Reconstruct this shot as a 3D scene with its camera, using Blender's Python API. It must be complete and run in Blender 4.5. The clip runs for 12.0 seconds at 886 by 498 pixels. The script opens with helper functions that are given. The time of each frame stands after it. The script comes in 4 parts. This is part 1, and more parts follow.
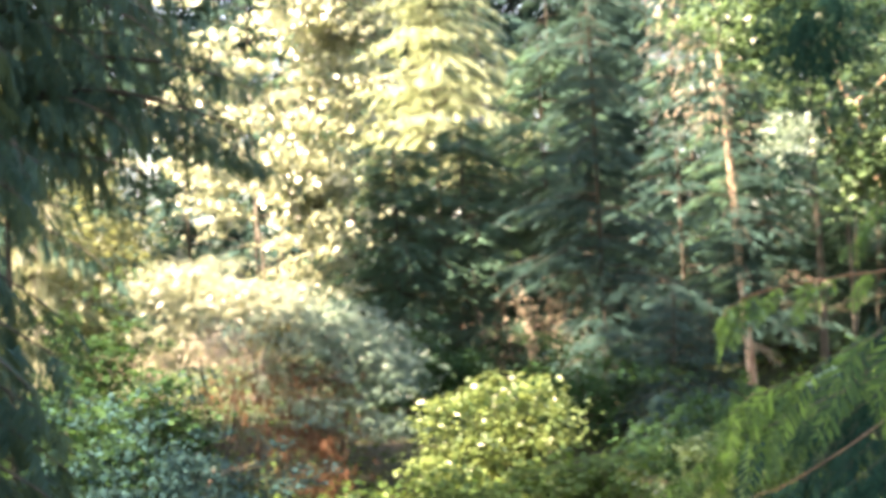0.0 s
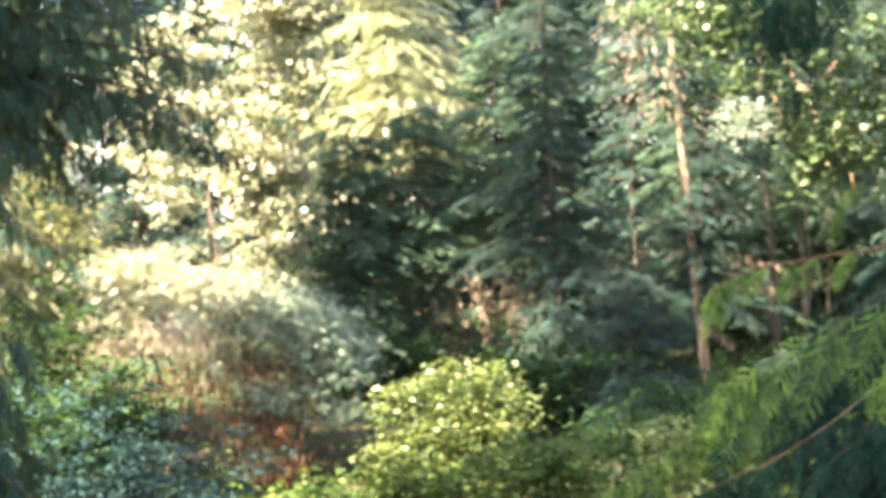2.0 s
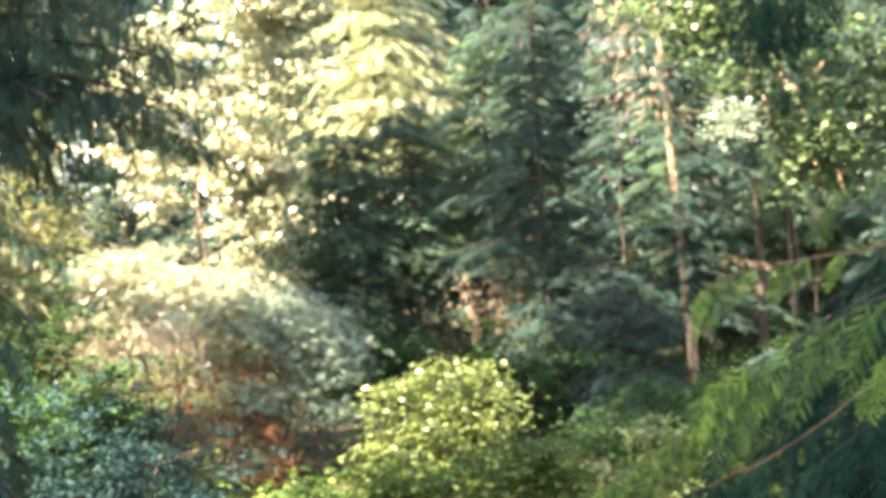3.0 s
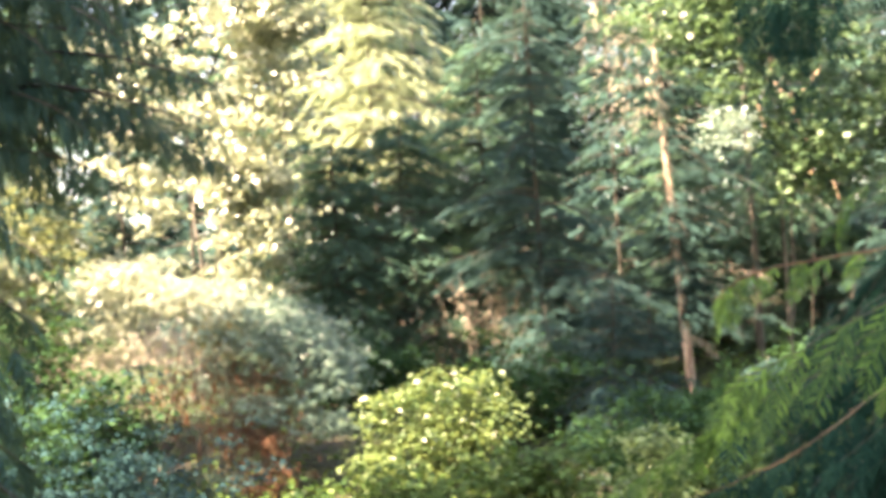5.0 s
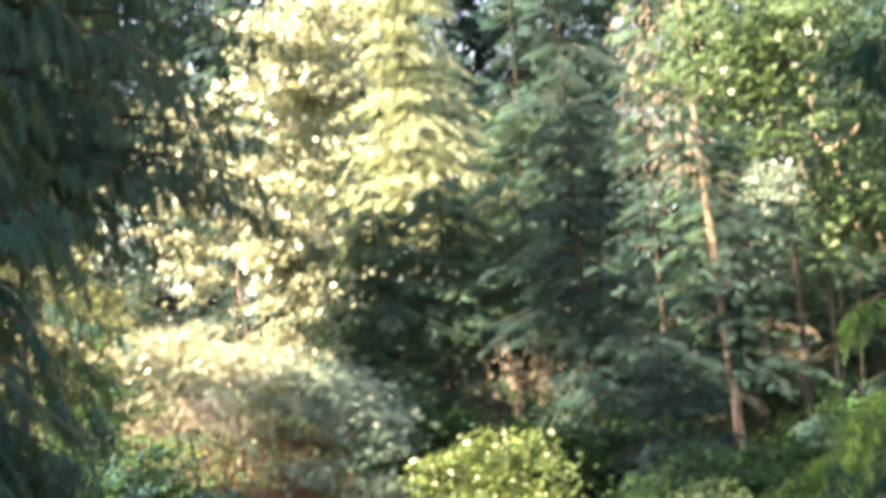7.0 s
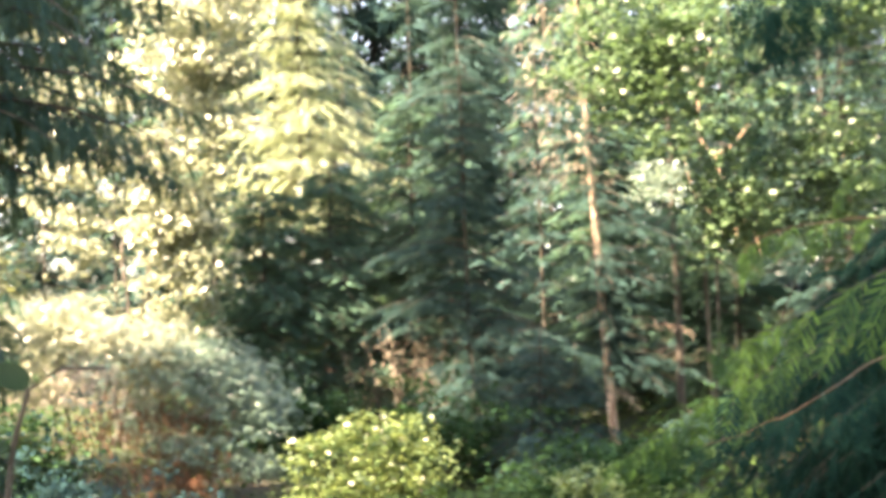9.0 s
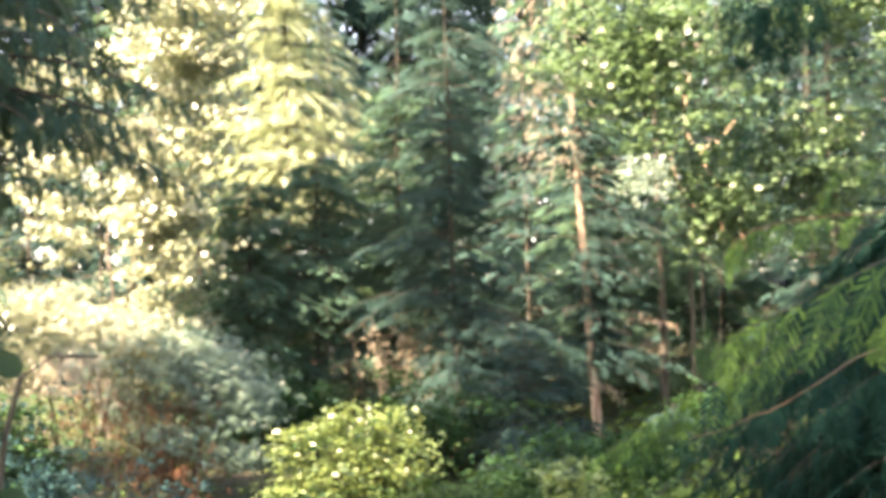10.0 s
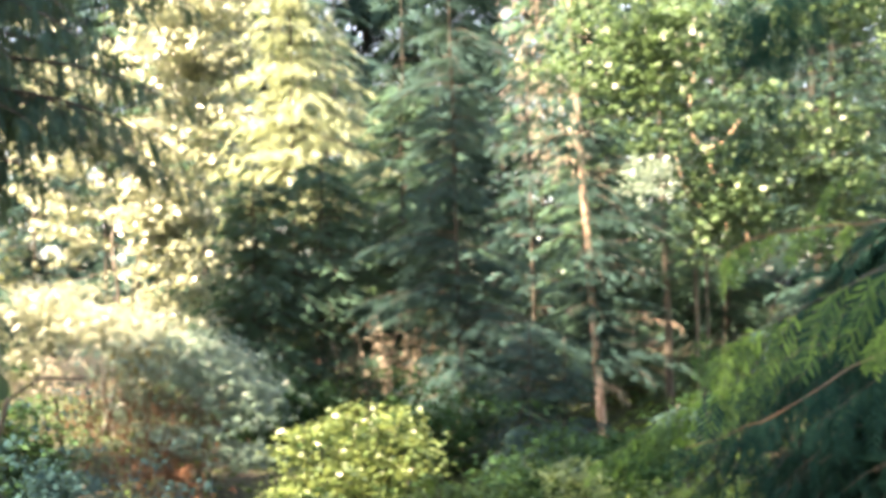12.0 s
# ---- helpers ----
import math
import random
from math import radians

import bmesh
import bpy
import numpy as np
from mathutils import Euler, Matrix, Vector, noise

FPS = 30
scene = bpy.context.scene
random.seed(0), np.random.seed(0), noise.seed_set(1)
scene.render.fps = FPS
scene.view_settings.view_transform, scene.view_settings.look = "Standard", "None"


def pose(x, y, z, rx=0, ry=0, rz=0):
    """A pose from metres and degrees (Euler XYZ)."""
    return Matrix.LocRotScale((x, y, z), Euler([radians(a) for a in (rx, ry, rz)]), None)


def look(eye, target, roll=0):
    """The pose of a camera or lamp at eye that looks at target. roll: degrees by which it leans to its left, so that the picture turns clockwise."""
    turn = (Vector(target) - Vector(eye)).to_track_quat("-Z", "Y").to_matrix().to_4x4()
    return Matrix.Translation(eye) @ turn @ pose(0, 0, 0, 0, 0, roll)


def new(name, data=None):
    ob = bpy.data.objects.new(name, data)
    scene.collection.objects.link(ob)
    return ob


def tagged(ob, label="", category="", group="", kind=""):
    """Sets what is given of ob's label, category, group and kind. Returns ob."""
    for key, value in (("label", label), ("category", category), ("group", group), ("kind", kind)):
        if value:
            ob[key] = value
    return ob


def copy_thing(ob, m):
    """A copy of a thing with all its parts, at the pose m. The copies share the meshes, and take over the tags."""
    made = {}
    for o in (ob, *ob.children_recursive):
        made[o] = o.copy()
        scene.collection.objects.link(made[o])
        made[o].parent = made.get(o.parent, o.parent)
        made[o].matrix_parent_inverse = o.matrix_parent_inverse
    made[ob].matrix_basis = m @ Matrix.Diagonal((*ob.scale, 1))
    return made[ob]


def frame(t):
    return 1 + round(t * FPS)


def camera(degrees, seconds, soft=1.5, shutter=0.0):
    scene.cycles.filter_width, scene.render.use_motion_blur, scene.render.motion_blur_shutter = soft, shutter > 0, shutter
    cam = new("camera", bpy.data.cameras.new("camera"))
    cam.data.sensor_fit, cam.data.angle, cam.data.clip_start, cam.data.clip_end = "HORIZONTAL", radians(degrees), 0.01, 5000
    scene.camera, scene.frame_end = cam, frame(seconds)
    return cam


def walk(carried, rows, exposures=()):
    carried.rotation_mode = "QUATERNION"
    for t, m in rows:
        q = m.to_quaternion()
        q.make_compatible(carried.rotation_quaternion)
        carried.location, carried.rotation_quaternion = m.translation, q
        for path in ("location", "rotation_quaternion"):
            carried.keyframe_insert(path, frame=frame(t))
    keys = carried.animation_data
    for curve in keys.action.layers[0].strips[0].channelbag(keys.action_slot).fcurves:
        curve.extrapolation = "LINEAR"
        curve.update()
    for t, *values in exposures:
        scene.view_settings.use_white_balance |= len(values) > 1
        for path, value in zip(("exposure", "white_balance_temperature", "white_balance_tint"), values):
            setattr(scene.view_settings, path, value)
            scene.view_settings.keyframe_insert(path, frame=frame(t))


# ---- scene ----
cam = camera(34.5, 12.0, 4.7, 0.35)
PATH = [
    (0, (0.298, -0.120, 2.868), (0.272, 1.878, 2.942), -2.70),
    (0.5, (0.262, -0.120, 2.861), (0.257, 1.879, 2.919), -2.48),
    (1, (0.239, -0.120, 2.861), (0.264, 1.879, 2.926), -2.48),
    (1.5, (0.228, -0.120, 2.858), (0.252, 1.879, 2.920), -2.62),
    (2, (0.234, -0.120, 2.861), (0.276, 1.879, 2.913), -2.93),
    (2.5, (0.235, -0.120, 2.850), (0.290, 1.878, 2.906), -2.83),
    (3, (0.230, -0.120, 2.866), (0.288, 1.879, 2.916), -3.02),
    (5, (0.177, -0.134, 2.849), (0.245, 1.864, 2.915), -3.31),
    (5.2, (0.165, -0.136, 2.844), (0.230, 1.863, 2.843), -3.65),
    (5.5, (0.168, -0.138, 2.827), (0.132, 1.861, 2.775), -3.88),
    (5.8, (0.101, -0.140, 2.827), (0.053, 1.859, 2.880), -4.71),
    (6, (0.063, -0.141, 2.821), (0.025, 1.856, 2.921), -4.74),
    (6.5, (0.032, -0.145, 2.808), (-0.004, 1.852, 2.906), -4.76),
    (7, (0.015, -0.149, 2.797), (0.041, 1.845, 2.957), -4.44),
    (7.2, (0.011, -0.150, 2.796), (0.057, 1.838, 3.009), -4.20),
    (8.8, (-0.084, -0.280, 2.656), (0.097, 1.703, 2.847), -2.27),
    (9, (-0.081, -0.281, 2.651), (0.108, 1.705, 2.795), -1.95),
    (9.5, (-0.085, -0.284, 2.653), (0.111, 1.701, 2.793), -1.86),
    (10, (-0.088, -0.288, 2.650), (0.121, 1.697, 2.783), -1.42),
    (10.5, (-0.091, -0.291, 2.654), (0.124, 1.693, 2.785), -1.40),
    (11, (-0.091, -0.294, 2.651), (0.127, 1.690, 2.779), -1.23),
    (11.5, (-0.092, -0.297, 2.647), (0.135, 1.686, 2.782), -1.05),
    (12, (-0.069, -0.300, 2.671), (0.132, 1.686, 2.802), -1.37),
]
EXPOSURE, KELVIN, TINT = 3.87, 8950, 24
walk(cam, [(t, look(eye, target, roll)) for t, eye, target, roll in PATH], [(t, EXPOSURE + stops, KELVIN, TINT) for t, stops in ((0, 0), (5.6, 0.05), (6.2, -0.12), (7.2, -0.2), (8.8, 0), (12, 0))])

# ---- light ----
SUN = Vector((-0.6, -0.35, 0.72)).normalized()
world = bpy.data.worlds.new("sky")
world.use_nodes = True
scene.world = world
wn = world.node_tree
sky = wn.nodes.new("ShaderNodeTexSky")
sky.sky_type, sky.sun_disc = "NISHITA", False
sky.sun_elevation = math.asin(SUN.z)
sky.sun_rotation = math.atan2(SUN.x, SUN.y)
wn.links.new(sky.outputs[0], wn.nodes["Background"].inputs[0])
wn.nodes["Background"].inputs[1].default_value = 0.083
lamp = bpy.data.lights.new("sun", "SUN")
lamp.energy, lamp.angle, lamp.color = 4.6, radians(0.53), (1.0, 0.93, 0.81)
sun = new("sun", lamp)
sun.matrix_world = look(SUN * 60, (0, 0, 0))


# ---- materials ----
def leaf_material(name, dark, light, through_colour, share=0.4, rough=0.5, gloss=0.35, each=0.0):
    """Leaves: two greens by leaf, patches of tone over the crown, and light that passes through the blade."""
    m = bpy.data.materials.new(name)
    m.use_nodes = True
    n, l = m.node_tree.nodes, m.node_tree.links
    b = n["Principled BSDF"]
    geo = n.new("ShaderNodeNewGeometry")
    co = n.new("ShaderNodeTexCoord")
    tex = n.new("ShaderNodeTexNoise")
    tex.inputs["Scale"].default_value, tex.inputs["Detail"].default_value = 1.7, 4
    l.new(co.outputs["Object"], tex.inputs["Vector"])
    add = n.new("ShaderNodeMath")
    add.operation = "MULTIPLY_ADD"
    l.new(geo.outputs["Random Per Island"], add.inputs[0])
    add.inputs[1].default_value = 0.7
    shift = n.new("ShaderNodeMath")
    shift.operation = "MULTIPLY_ADD"
    l.new(tex.outputs["Fac"], shift.inputs[0])
    shift.inputs[1].default_value, shift.inputs[2].default_value = 1.2, -0.45 - 0.6 * each
    whole = n.new("ShaderNodeMath")
    whole.operation = "MULTIPLY_ADD"
    l.new(n.new("ShaderNodeObjectInfo").outputs["Random"], whole.inputs[0])
    whole.inputs[1].default_value = each
    l.new(shift.outputs[0], whole.inputs[2])
    l.new(whole.outputs[0], add.inputs[2])
    add.use_clamp = True
    mix = n.new("ShaderNodeMix")
    mix.data_type = "RGBA"
    l.new(add.outputs[0], mix.inputs["Factor"])
    mix.inputs["A"].default_value, mix.inputs["B"].default_value = (*dark, 1), (*light, 1)
    l.new(mix.outputs["Result"], b.inputs["Base Color"])
    b.inputs["Roughness"].default_value = rough
    b.inputs["Specular IOR Level"].default_value = gloss
    vein = n.new("ShaderNodeTexNoise")
    vein.inputs["Scale"].default_value, vein.inputs["Detail"].default_value = 90, 3
    l.new(co.outputs["Object"], vein.inputs["Vector"])
    bump = n.new("ShaderNodeBump")
    bump.inputs["Strength"].default_value, bump.inputs["Distance"].default_value = 0.35, 0.004
    l.new(vein.outputs["Fac"], bump.inputs["Height"])
    l.new(bump.outputs[0], b.inputs["Normal"])
    tr = n.new("ShaderNodeBsdfTranslucent")
    tint = n.new("ShaderNodeMix")
    tint.data_type = "RGBA"
    l.new(add.outputs[0], tint.inputs["Factor"])
    tint.inputs["A"].default_value = (*[c * 0.6 for c in through_colour], 1)
    tint.inputs["B"].default_value = (*through_colour, 1)
    l.new(tint.outputs["Result"], tr.inputs["Color"])
    out = n.new("ShaderNodeMixShader")
    out.inputs[0].default_value = share
    l.new(b.outputs[0], out.inputs[1])
    l.new(tr.outputs[0], out.inputs[2])
    l.new(out.outputs[0], n["Material Output"].inputs["Surface"])
    return m


def bark_material(name, dark, light, scale=9.0, stretch=0.18, depth=0.02):
    """Furrowed bark: long cracks, plates and a finer grain."""
    m = bpy.data.materials.new(name)
    m.use_nodes = True
    n, l = m.node_tree.nodes, m.node_tree.links
    b = n["Principled BSDF"]
    co, mp = n.new("ShaderNodeTexCoord"), n.new("ShaderNodeMapping")
    mp.inputs["Scale"].default_value = (1, 1, stretch)
    l.new(co.outputs["Object"], mp.inputs["Vector"])
    t1, t2 = n.new("ShaderNodeTexNoise"), n.new("ShaderNodeTexNoise")
    t1.inputs["Scale"].default_value, t1.inputs["Detail"].default_value = scale, 6
    t2.inputs["Scale"].default_value, t2.inputs["Detail"].default_value = scale * 7, 5
    l.new(mp.outputs[0], t1.inputs["Vector"])
    l.new(mp.outputs[0], t2.inputs["Vector"])
    both = n.new("ShaderNodeMath")
    both.operation = "MULTIPLY_ADD"
    l.new(t2.outputs["Fac"], both.inputs[0])
    both.inputs[1].default_value = 0.4
    l.new(t1.outputs["Fac"], both.inputs[2])
    ramp = n.new("ShaderNodeValToRGB")
    ramp.color_ramp.elements[0].position, ramp.color_ramp.elements[1].position = 0.5, 0.85
    ramp.color_ramp.elements[0].color, ramp.color_ramp.elements[1].color = (*dark, 1), (*light, 1)
    l.new(both.outputs[0], ramp.inputs[0])
    l.new(ramp.outputs[0], b.inputs["Base Color"])
    b.inputs["Roughness"].default_value = 0.85
    bump = n.new("ShaderNodeBump")
    bump.inputs["Strength"].default_value, bump.inputs["Distance"].default_value = 0.8, depth
    l.new(both.outputs[0], bump.inputs["Height"])
    l.new(bump.outputs[0], b.inputs["Normal"])
    return m


def ground_material():
    m = bpy.data.materials.new("forest_floor")
    m.use_nodes = True
    n, l = m.node_tree.nodes, m.node_tree.links
    b = n["Principled BSDF"]
    co = n.new("ShaderNodeTexCoord")
    big, fine = n.new("ShaderNodeTexNoise"), n.new("ShaderNodeTexVoronoi")
    big.inputs["Scale"].default_value, big.inputs["Detail"].default_value = 0.5, 8
    fine.inputs["Scale"].default_value = 14
    l.new(co.outputs["Object"], big.inputs["Vector"])
    l.new(co.outputs["Object"], fine.inputs["Vector"])
    r1, r2 = n.new("ShaderNodeValToRGB"), n.new("ShaderNodeValToRGB")
    r1.color_ramp.elements[0].position, r1.color_ramp.elements[1].position = 0.42, 0.6
    r1.color_ramp.elements[0].color = (0.03, 0.021, 0.013, 1)
    r1.color_ramp.elements[1].color = (0.02, 0.04, 0.014, 1)
    r2.color_ramp.elements[0].color = (0.5, 0.45, 0.4, 1)
    r2.color_ramp.elements[1].color = (1.5, 1.4, 1.2, 1)
    l.new(big.outputs["Fac"], r1.inputs[0])
    l.new(fine.outputs["Color"], r2.inputs[0])
    mul = n.new("ShaderNodeMix")
    mul.data_type, mul.blend_type = "RGBA", "MULTIPLY"
    mul.inputs["Factor"].default_value = 1
    l.new(r1.outputs[0], mul.inputs["A"])
    l.new(r2.outputs[0], mul.inputs["B"])
    l.new(mul.outputs["Result"], b.inputs["Base Color"])
    b.inputs["Roughness"].default_value = 0.9
    bump = n.new("ShaderNodeBump")
    bump.inputs["Strength"].default_value, bump.inputs["Distance"].default_value = 1.0, 0.05
    l.new(fine.outputs["Distance"], bump.inputs["Height"])
    l.new(bump.outputs[0], b.inputs["Normal"])
    return m


FIR_BLUE = leaf_material("fir_needles", (0.02, 0.055, 0.053), (0.05, 0.106, 0.098), (0.055, 0.108, 0.075), 0.38, 0.6, 0.06)
FIR_DARK = leaf_material("dark_fir_needles", (0.045, 0.112, 0.088), (0.095, 0.185, 0.135), (0.095, 0.175, 0.085), 0.45, 0.6, 0.05)
# Needles paler than real ones: the strong sunlight is put into their colour.
FIR_YELLOW = leaf_material("sun_toned_fir_needles", (0.2, 0.255, 0.13), (0.42, 0.47, 0.31), (0.4, 0.47, 0.26), 0.42, 0.35, 0.9)
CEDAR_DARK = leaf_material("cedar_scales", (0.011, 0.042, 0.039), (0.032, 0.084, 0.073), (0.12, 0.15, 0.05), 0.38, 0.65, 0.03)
# Shade inside the near cedar is put into this darker copy's colour.
CEDAR_SHADE = leaf_material("shade_toned_cedar_scales", (0.002, 0.015, 0.013), (0.009, 0.038, 0.028), (0.01, 0.028, 0.012), 0.18, 0.6, 0.03)
CEDAR_NEAR = leaf_material("near_cedar_scales", (0.008, 0.042, 0.011), (0.1, 0.205, 0.038), (0.085, 0.17, 0.028), 0.28, 0.5, 0.2, 0.85)
# Light end raised so the sprays show white sunlit tips.
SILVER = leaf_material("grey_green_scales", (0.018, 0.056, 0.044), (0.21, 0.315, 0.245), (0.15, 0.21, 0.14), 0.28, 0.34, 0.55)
# Sunlit copy for the top of the same bush.
CEDAR_SUNLIT = leaf_material("sunlit_tone_cedar_scales", (0.045, 0.07, 0.04), (0.42, 0.45, 0.33), (0.32, 0.35, 0.19), 0.35, 0.32, 0.8)
# Brightened scales that carry the young cedar's sunlight in their colour.
CEDAR_GOLD = leaf_material("sun_toned_cedar_scales", (0.07, 0.095, 0.042), (0.34, 0.37, 0.23), (0.3, 0.33, 0.15), 0.4, 0.36, 0.8)
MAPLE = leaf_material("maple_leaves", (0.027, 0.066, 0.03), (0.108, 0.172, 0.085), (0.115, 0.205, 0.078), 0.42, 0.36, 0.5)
# Leaf colour lifted towards white to carry the glow of the sun.
MAPLE_SUN = leaf_material("sun_toned_maple_leaves", (0.06, 0.08, 0.042), (0.42, 0.45, 0.325), (0.32, 0.36, 0.2), 0.42, 0.28, 0.9)
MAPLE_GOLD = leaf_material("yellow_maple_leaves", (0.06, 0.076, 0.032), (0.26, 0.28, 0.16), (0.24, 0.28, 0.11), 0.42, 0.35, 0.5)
# Lit copy of the leafy maple's leaves, with sunlight in the pale colour.
TUFT_SUNLIT = leaf_material("sun_toned_tuft_leaves", (0.16, 0.24, 0.19), (0.34, 0.44, 0.38), (0.26, 0.34, 0.24), 0.35, 0.35, 0.6)
LIME = leaf_material("bright_shrub_leaves", (0.026, 0.064, 0.02), (0.15, 0.215, 0.08), (0.23, 0.31, 0.1), 0.4, 0.36, 0.9)
# Dark leaf colour that stands in for shade on the farther shrubs.
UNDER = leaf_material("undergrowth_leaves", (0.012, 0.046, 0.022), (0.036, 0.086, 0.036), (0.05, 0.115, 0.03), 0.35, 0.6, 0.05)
TWIG_LEAF = leaf_material("dark_twig_leaves", (0.006, 0.018, 0.007), (0.016, 0.042, 0.014), (0.03, 0.06, 0.015), 0.3, 0.5, 0.15)
BLUISH = leaf_material("glossy_shrub_leaves", (0.012, 0.046, 0.05), (0.036, 0.09, 0.095), (0.05, 0.095, 0.07), 0.28, 0.55, 0.05)
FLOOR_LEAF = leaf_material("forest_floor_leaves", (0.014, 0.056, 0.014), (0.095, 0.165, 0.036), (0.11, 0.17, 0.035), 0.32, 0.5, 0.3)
OLIVE = leaf_material("yellowing_cedar_scales", (0.05, 0.045, 0.014), (0.22, 0.18, 0.06), (0.2, 0.16, 0.04), 0.4, 0.6, 0.2)
RUST = leaf_material("rust_brown_dead_foliage", (0.04, 0.019, 0.011), (0.125, 0.062, 0.036), (0.1, 0.045, 0.025), 0.25, 0.7, 0.1)
# Pale colour of dry foliage, lifted further to stand in for sun flecks.
STRAW = leaf_material("sun_pale_dead_sprays", (0.11, 0.095, 0.068), (0.48, 0.425, 0.34), (0.3, 0.25, 0.17), 0.3, 0.55, 0.4, 0.6)
BARK_RED = bark_material("red_brown_bark", (0.13, 0.07, 0.045), (0.62, 0.46, 0.36))
BARK_DARK = bark_material("dark_bark", (0.013, 0.012, 0.009), (0.045, 0.04, 0.029))
BARK_GREY = bark_material("grey_bark", (0.04, 0.035, 0.03), (0.13, 0.115, 0.095))
BARK_PALE = bark_material("pale_bare_wood", (0.16, 0.11, 0.07), (0.42, 0.31, 0.21), 14, 0.3, 0.006)
TWIG = bark_material("orange_brown_twig", (0.045, 0.025, 0.013), (0.13, 0.072, 0.034), 30, 0.4, 0.002)


# ---- building ----
def tri_mesh(name, verts, tris):
    me = bpy.data.meshes.new(name)
    verts, tris = np.asarray(verts, np.float32), np.asarray(tris, np.int32)
    me.vertices.add(len(verts))
    me.vertices.foreach_set("co", verts.ravel())
    me.loops.add(tris.size)
    me.loops.foreach_set("vertex_index", tris.ravel())
    me.polygons.add(len(tris))
    me.polygons.foreach_set("loop_start", np.arange(0, tris.size, 3, dtype=np.int32))
    me.update(calc_edges=True)
    return me


def part(name, me, material, parent, label="", kind=""):
    if not me.materials:
        me.materials.append(material)
    ob = new(name, me)
    ob.parent = parent
    return tagged(ob, label, kind=kind)


def thing(name, place, label, category, group="", kind=""):
    ob = new(name)
    ob.location = place
    ob.empty_display_size = 0.2
    return tagged(ob, label, category, group, kind)


def unit(v):
    return v / np.maximum(np.linalg.norm(v, axis=-1, keepdims=True), 1e-9)


def scatter(rng, shapes, pos, ahead, up, size):
    """Leaf shapes (verts, tris) laid at places, each along ahead with its face towards up."""
    pos, ahead, size = np.asarray(pos, float), unit(np.asarray(ahead, float)), np.asarray(size, float)
    side = unit(np.cross(np.asarray(up, float), ahead))
    top = np.cross(ahead, side)
    pick = rng.integers(0, len(shapes), len(pos))
    all_v, all_t, base = [], [], 0
    for k, (v, t) in enumerate(shapes):
        who = np.nonzero(pick == k)[0]
        if not len(who):
            continue
        axes = np.stack([ahead[who], side[who], top[who]], 1)
        placed = np.einsum("vc,ncx->nvx", v, axes) * size[who, None, None] + pos[who, None, :]
        all_v.append(placed.reshape(-1, 3))
        all_t.append((t[None] + (np.arange(len(who)) * len(v))[:, None, None] + base).reshape(-1, 3))
        base += len(who) * len(v)
    return np.concatenate(all_v), np.concatenate(all_t)


def tube(points, radii, sides=6, seed=0, rough=0.0):
    """A tapered, slightly uneven round limb along points."""
    rng = np.random.default_rng(seed)
    p, r = np.asarray(points, float), np.asarray(radii, float)
    along = unit(np.gradient(p, axis=0))
    ref = np.where(np.abs(along[:, 2:3]) > 0.8, [[1.0, 0, 0]], [[0, 0, 1.0]])
    a = unit(np.cross(along, ref))
    b = np.cross(along, a)
    ang = np.linspace(0, 2 * np.pi, sides, endpoint=False)
    ring = np.cos(ang)[None, :, None] * a[:, None] + np.sin(ang)[None, :, None] * b[:, None]
    wob = 1 + rough * rng.normal(size=(len(p), sides, 1))
    v = (p[:, None] + ring * r[:, None, None] * wob).reshape(-1, 3)
    t = []
    for i in range(len(p) - 1):
        for j in range(sides):
            c, d = i * sides + j, i * sides + (j + 1) % sides
            t += [(c, d, d + sides), (c, d + sides, c + sides)]
    v = np.vstack([v, p[-1] + along[-1] * r[-1]])
    last = (len(p) - 1) * sides
    t += [(last + j, last + (j + 1) % sides, len(v) - 1) for j in range(sides)]
    return v, np.array(t)


def spray_shape(seed, pairs=7, width=0.42, droop=0.25, lean=0.75):
    """A flat conifer spray, one long: a thin stem with tapering side shoots."""
    rng = np.random.default_rng(seed)
    v, t = [(0, 0.012, 0), (0, -0.012, 0), (1, 0, -droop)], [(0, 1, 2)]
    for i in range(pairs):
        for s in (1, -1):
            x = (i + 0.3 + 0.4 * rng.random()) / (pairs + 0.6)
            long = width * (1 - x) ** 0.75 * rng.uniform(0.75, 1.15) + 0.05
            half, z, k = 0.3 / pairs, -droop * x * x, len(v)
            tipx = x + long * lean
            v += [(x - half, 0, z), (x + half, 0, z), (x + long * lean * 0.45 + half, s * long * 0.55, z - 0.02),
                  (tipx, s * long, -droop * tipx * tipx - 0.25 * long)]
            t += [(k, k + 1, k + 2), (k, k + 2, k + 3)]
    return np.array(v, float), np.array(t)


def leaf_shape(seed, width=0.34, lobes=0):
    """A broad leaf, one long, folded a little along its midrib; lobed if asked."""
    rng = np.random.default_rng(seed)
    f, d = rng.uniform(0.04, 0.14), rng.uniform(0.05, 0.2)
    if not lobes:
        v = [(0, 0, 0), (0.32, width, f), (0.68, width * 0.75, f - 0.03), (1, 0, -d), (0.68, -width * 0.75, f - 0.03), (0.32, -width, f)]
        t = [(0, 2, 1), (0, 3, 2), (0, 4, 3), (0, 5, 4)]
    else:
        v = [(0, 0, 0), (0.18, 0.5, f), (0.38, 0.2, 0.02), (0.72, 0.46, f * 0.5), (0.7, 0.16, 0), (1, 0, -d), (0.7, -0.16, 0), (0.72, -0.46, f * 0.5), (0.38, -0.2, 0.02), (0.18, -0.5, f)]
        t = [(0, 2, 1), (0, 8, 2), (0, 9, 8), (2, 4, 3), (2, 8, 4), (8, 6, 4), (8, 7, 6), (4, 6, 5)]
    return np.array(v, float), np.array(t)


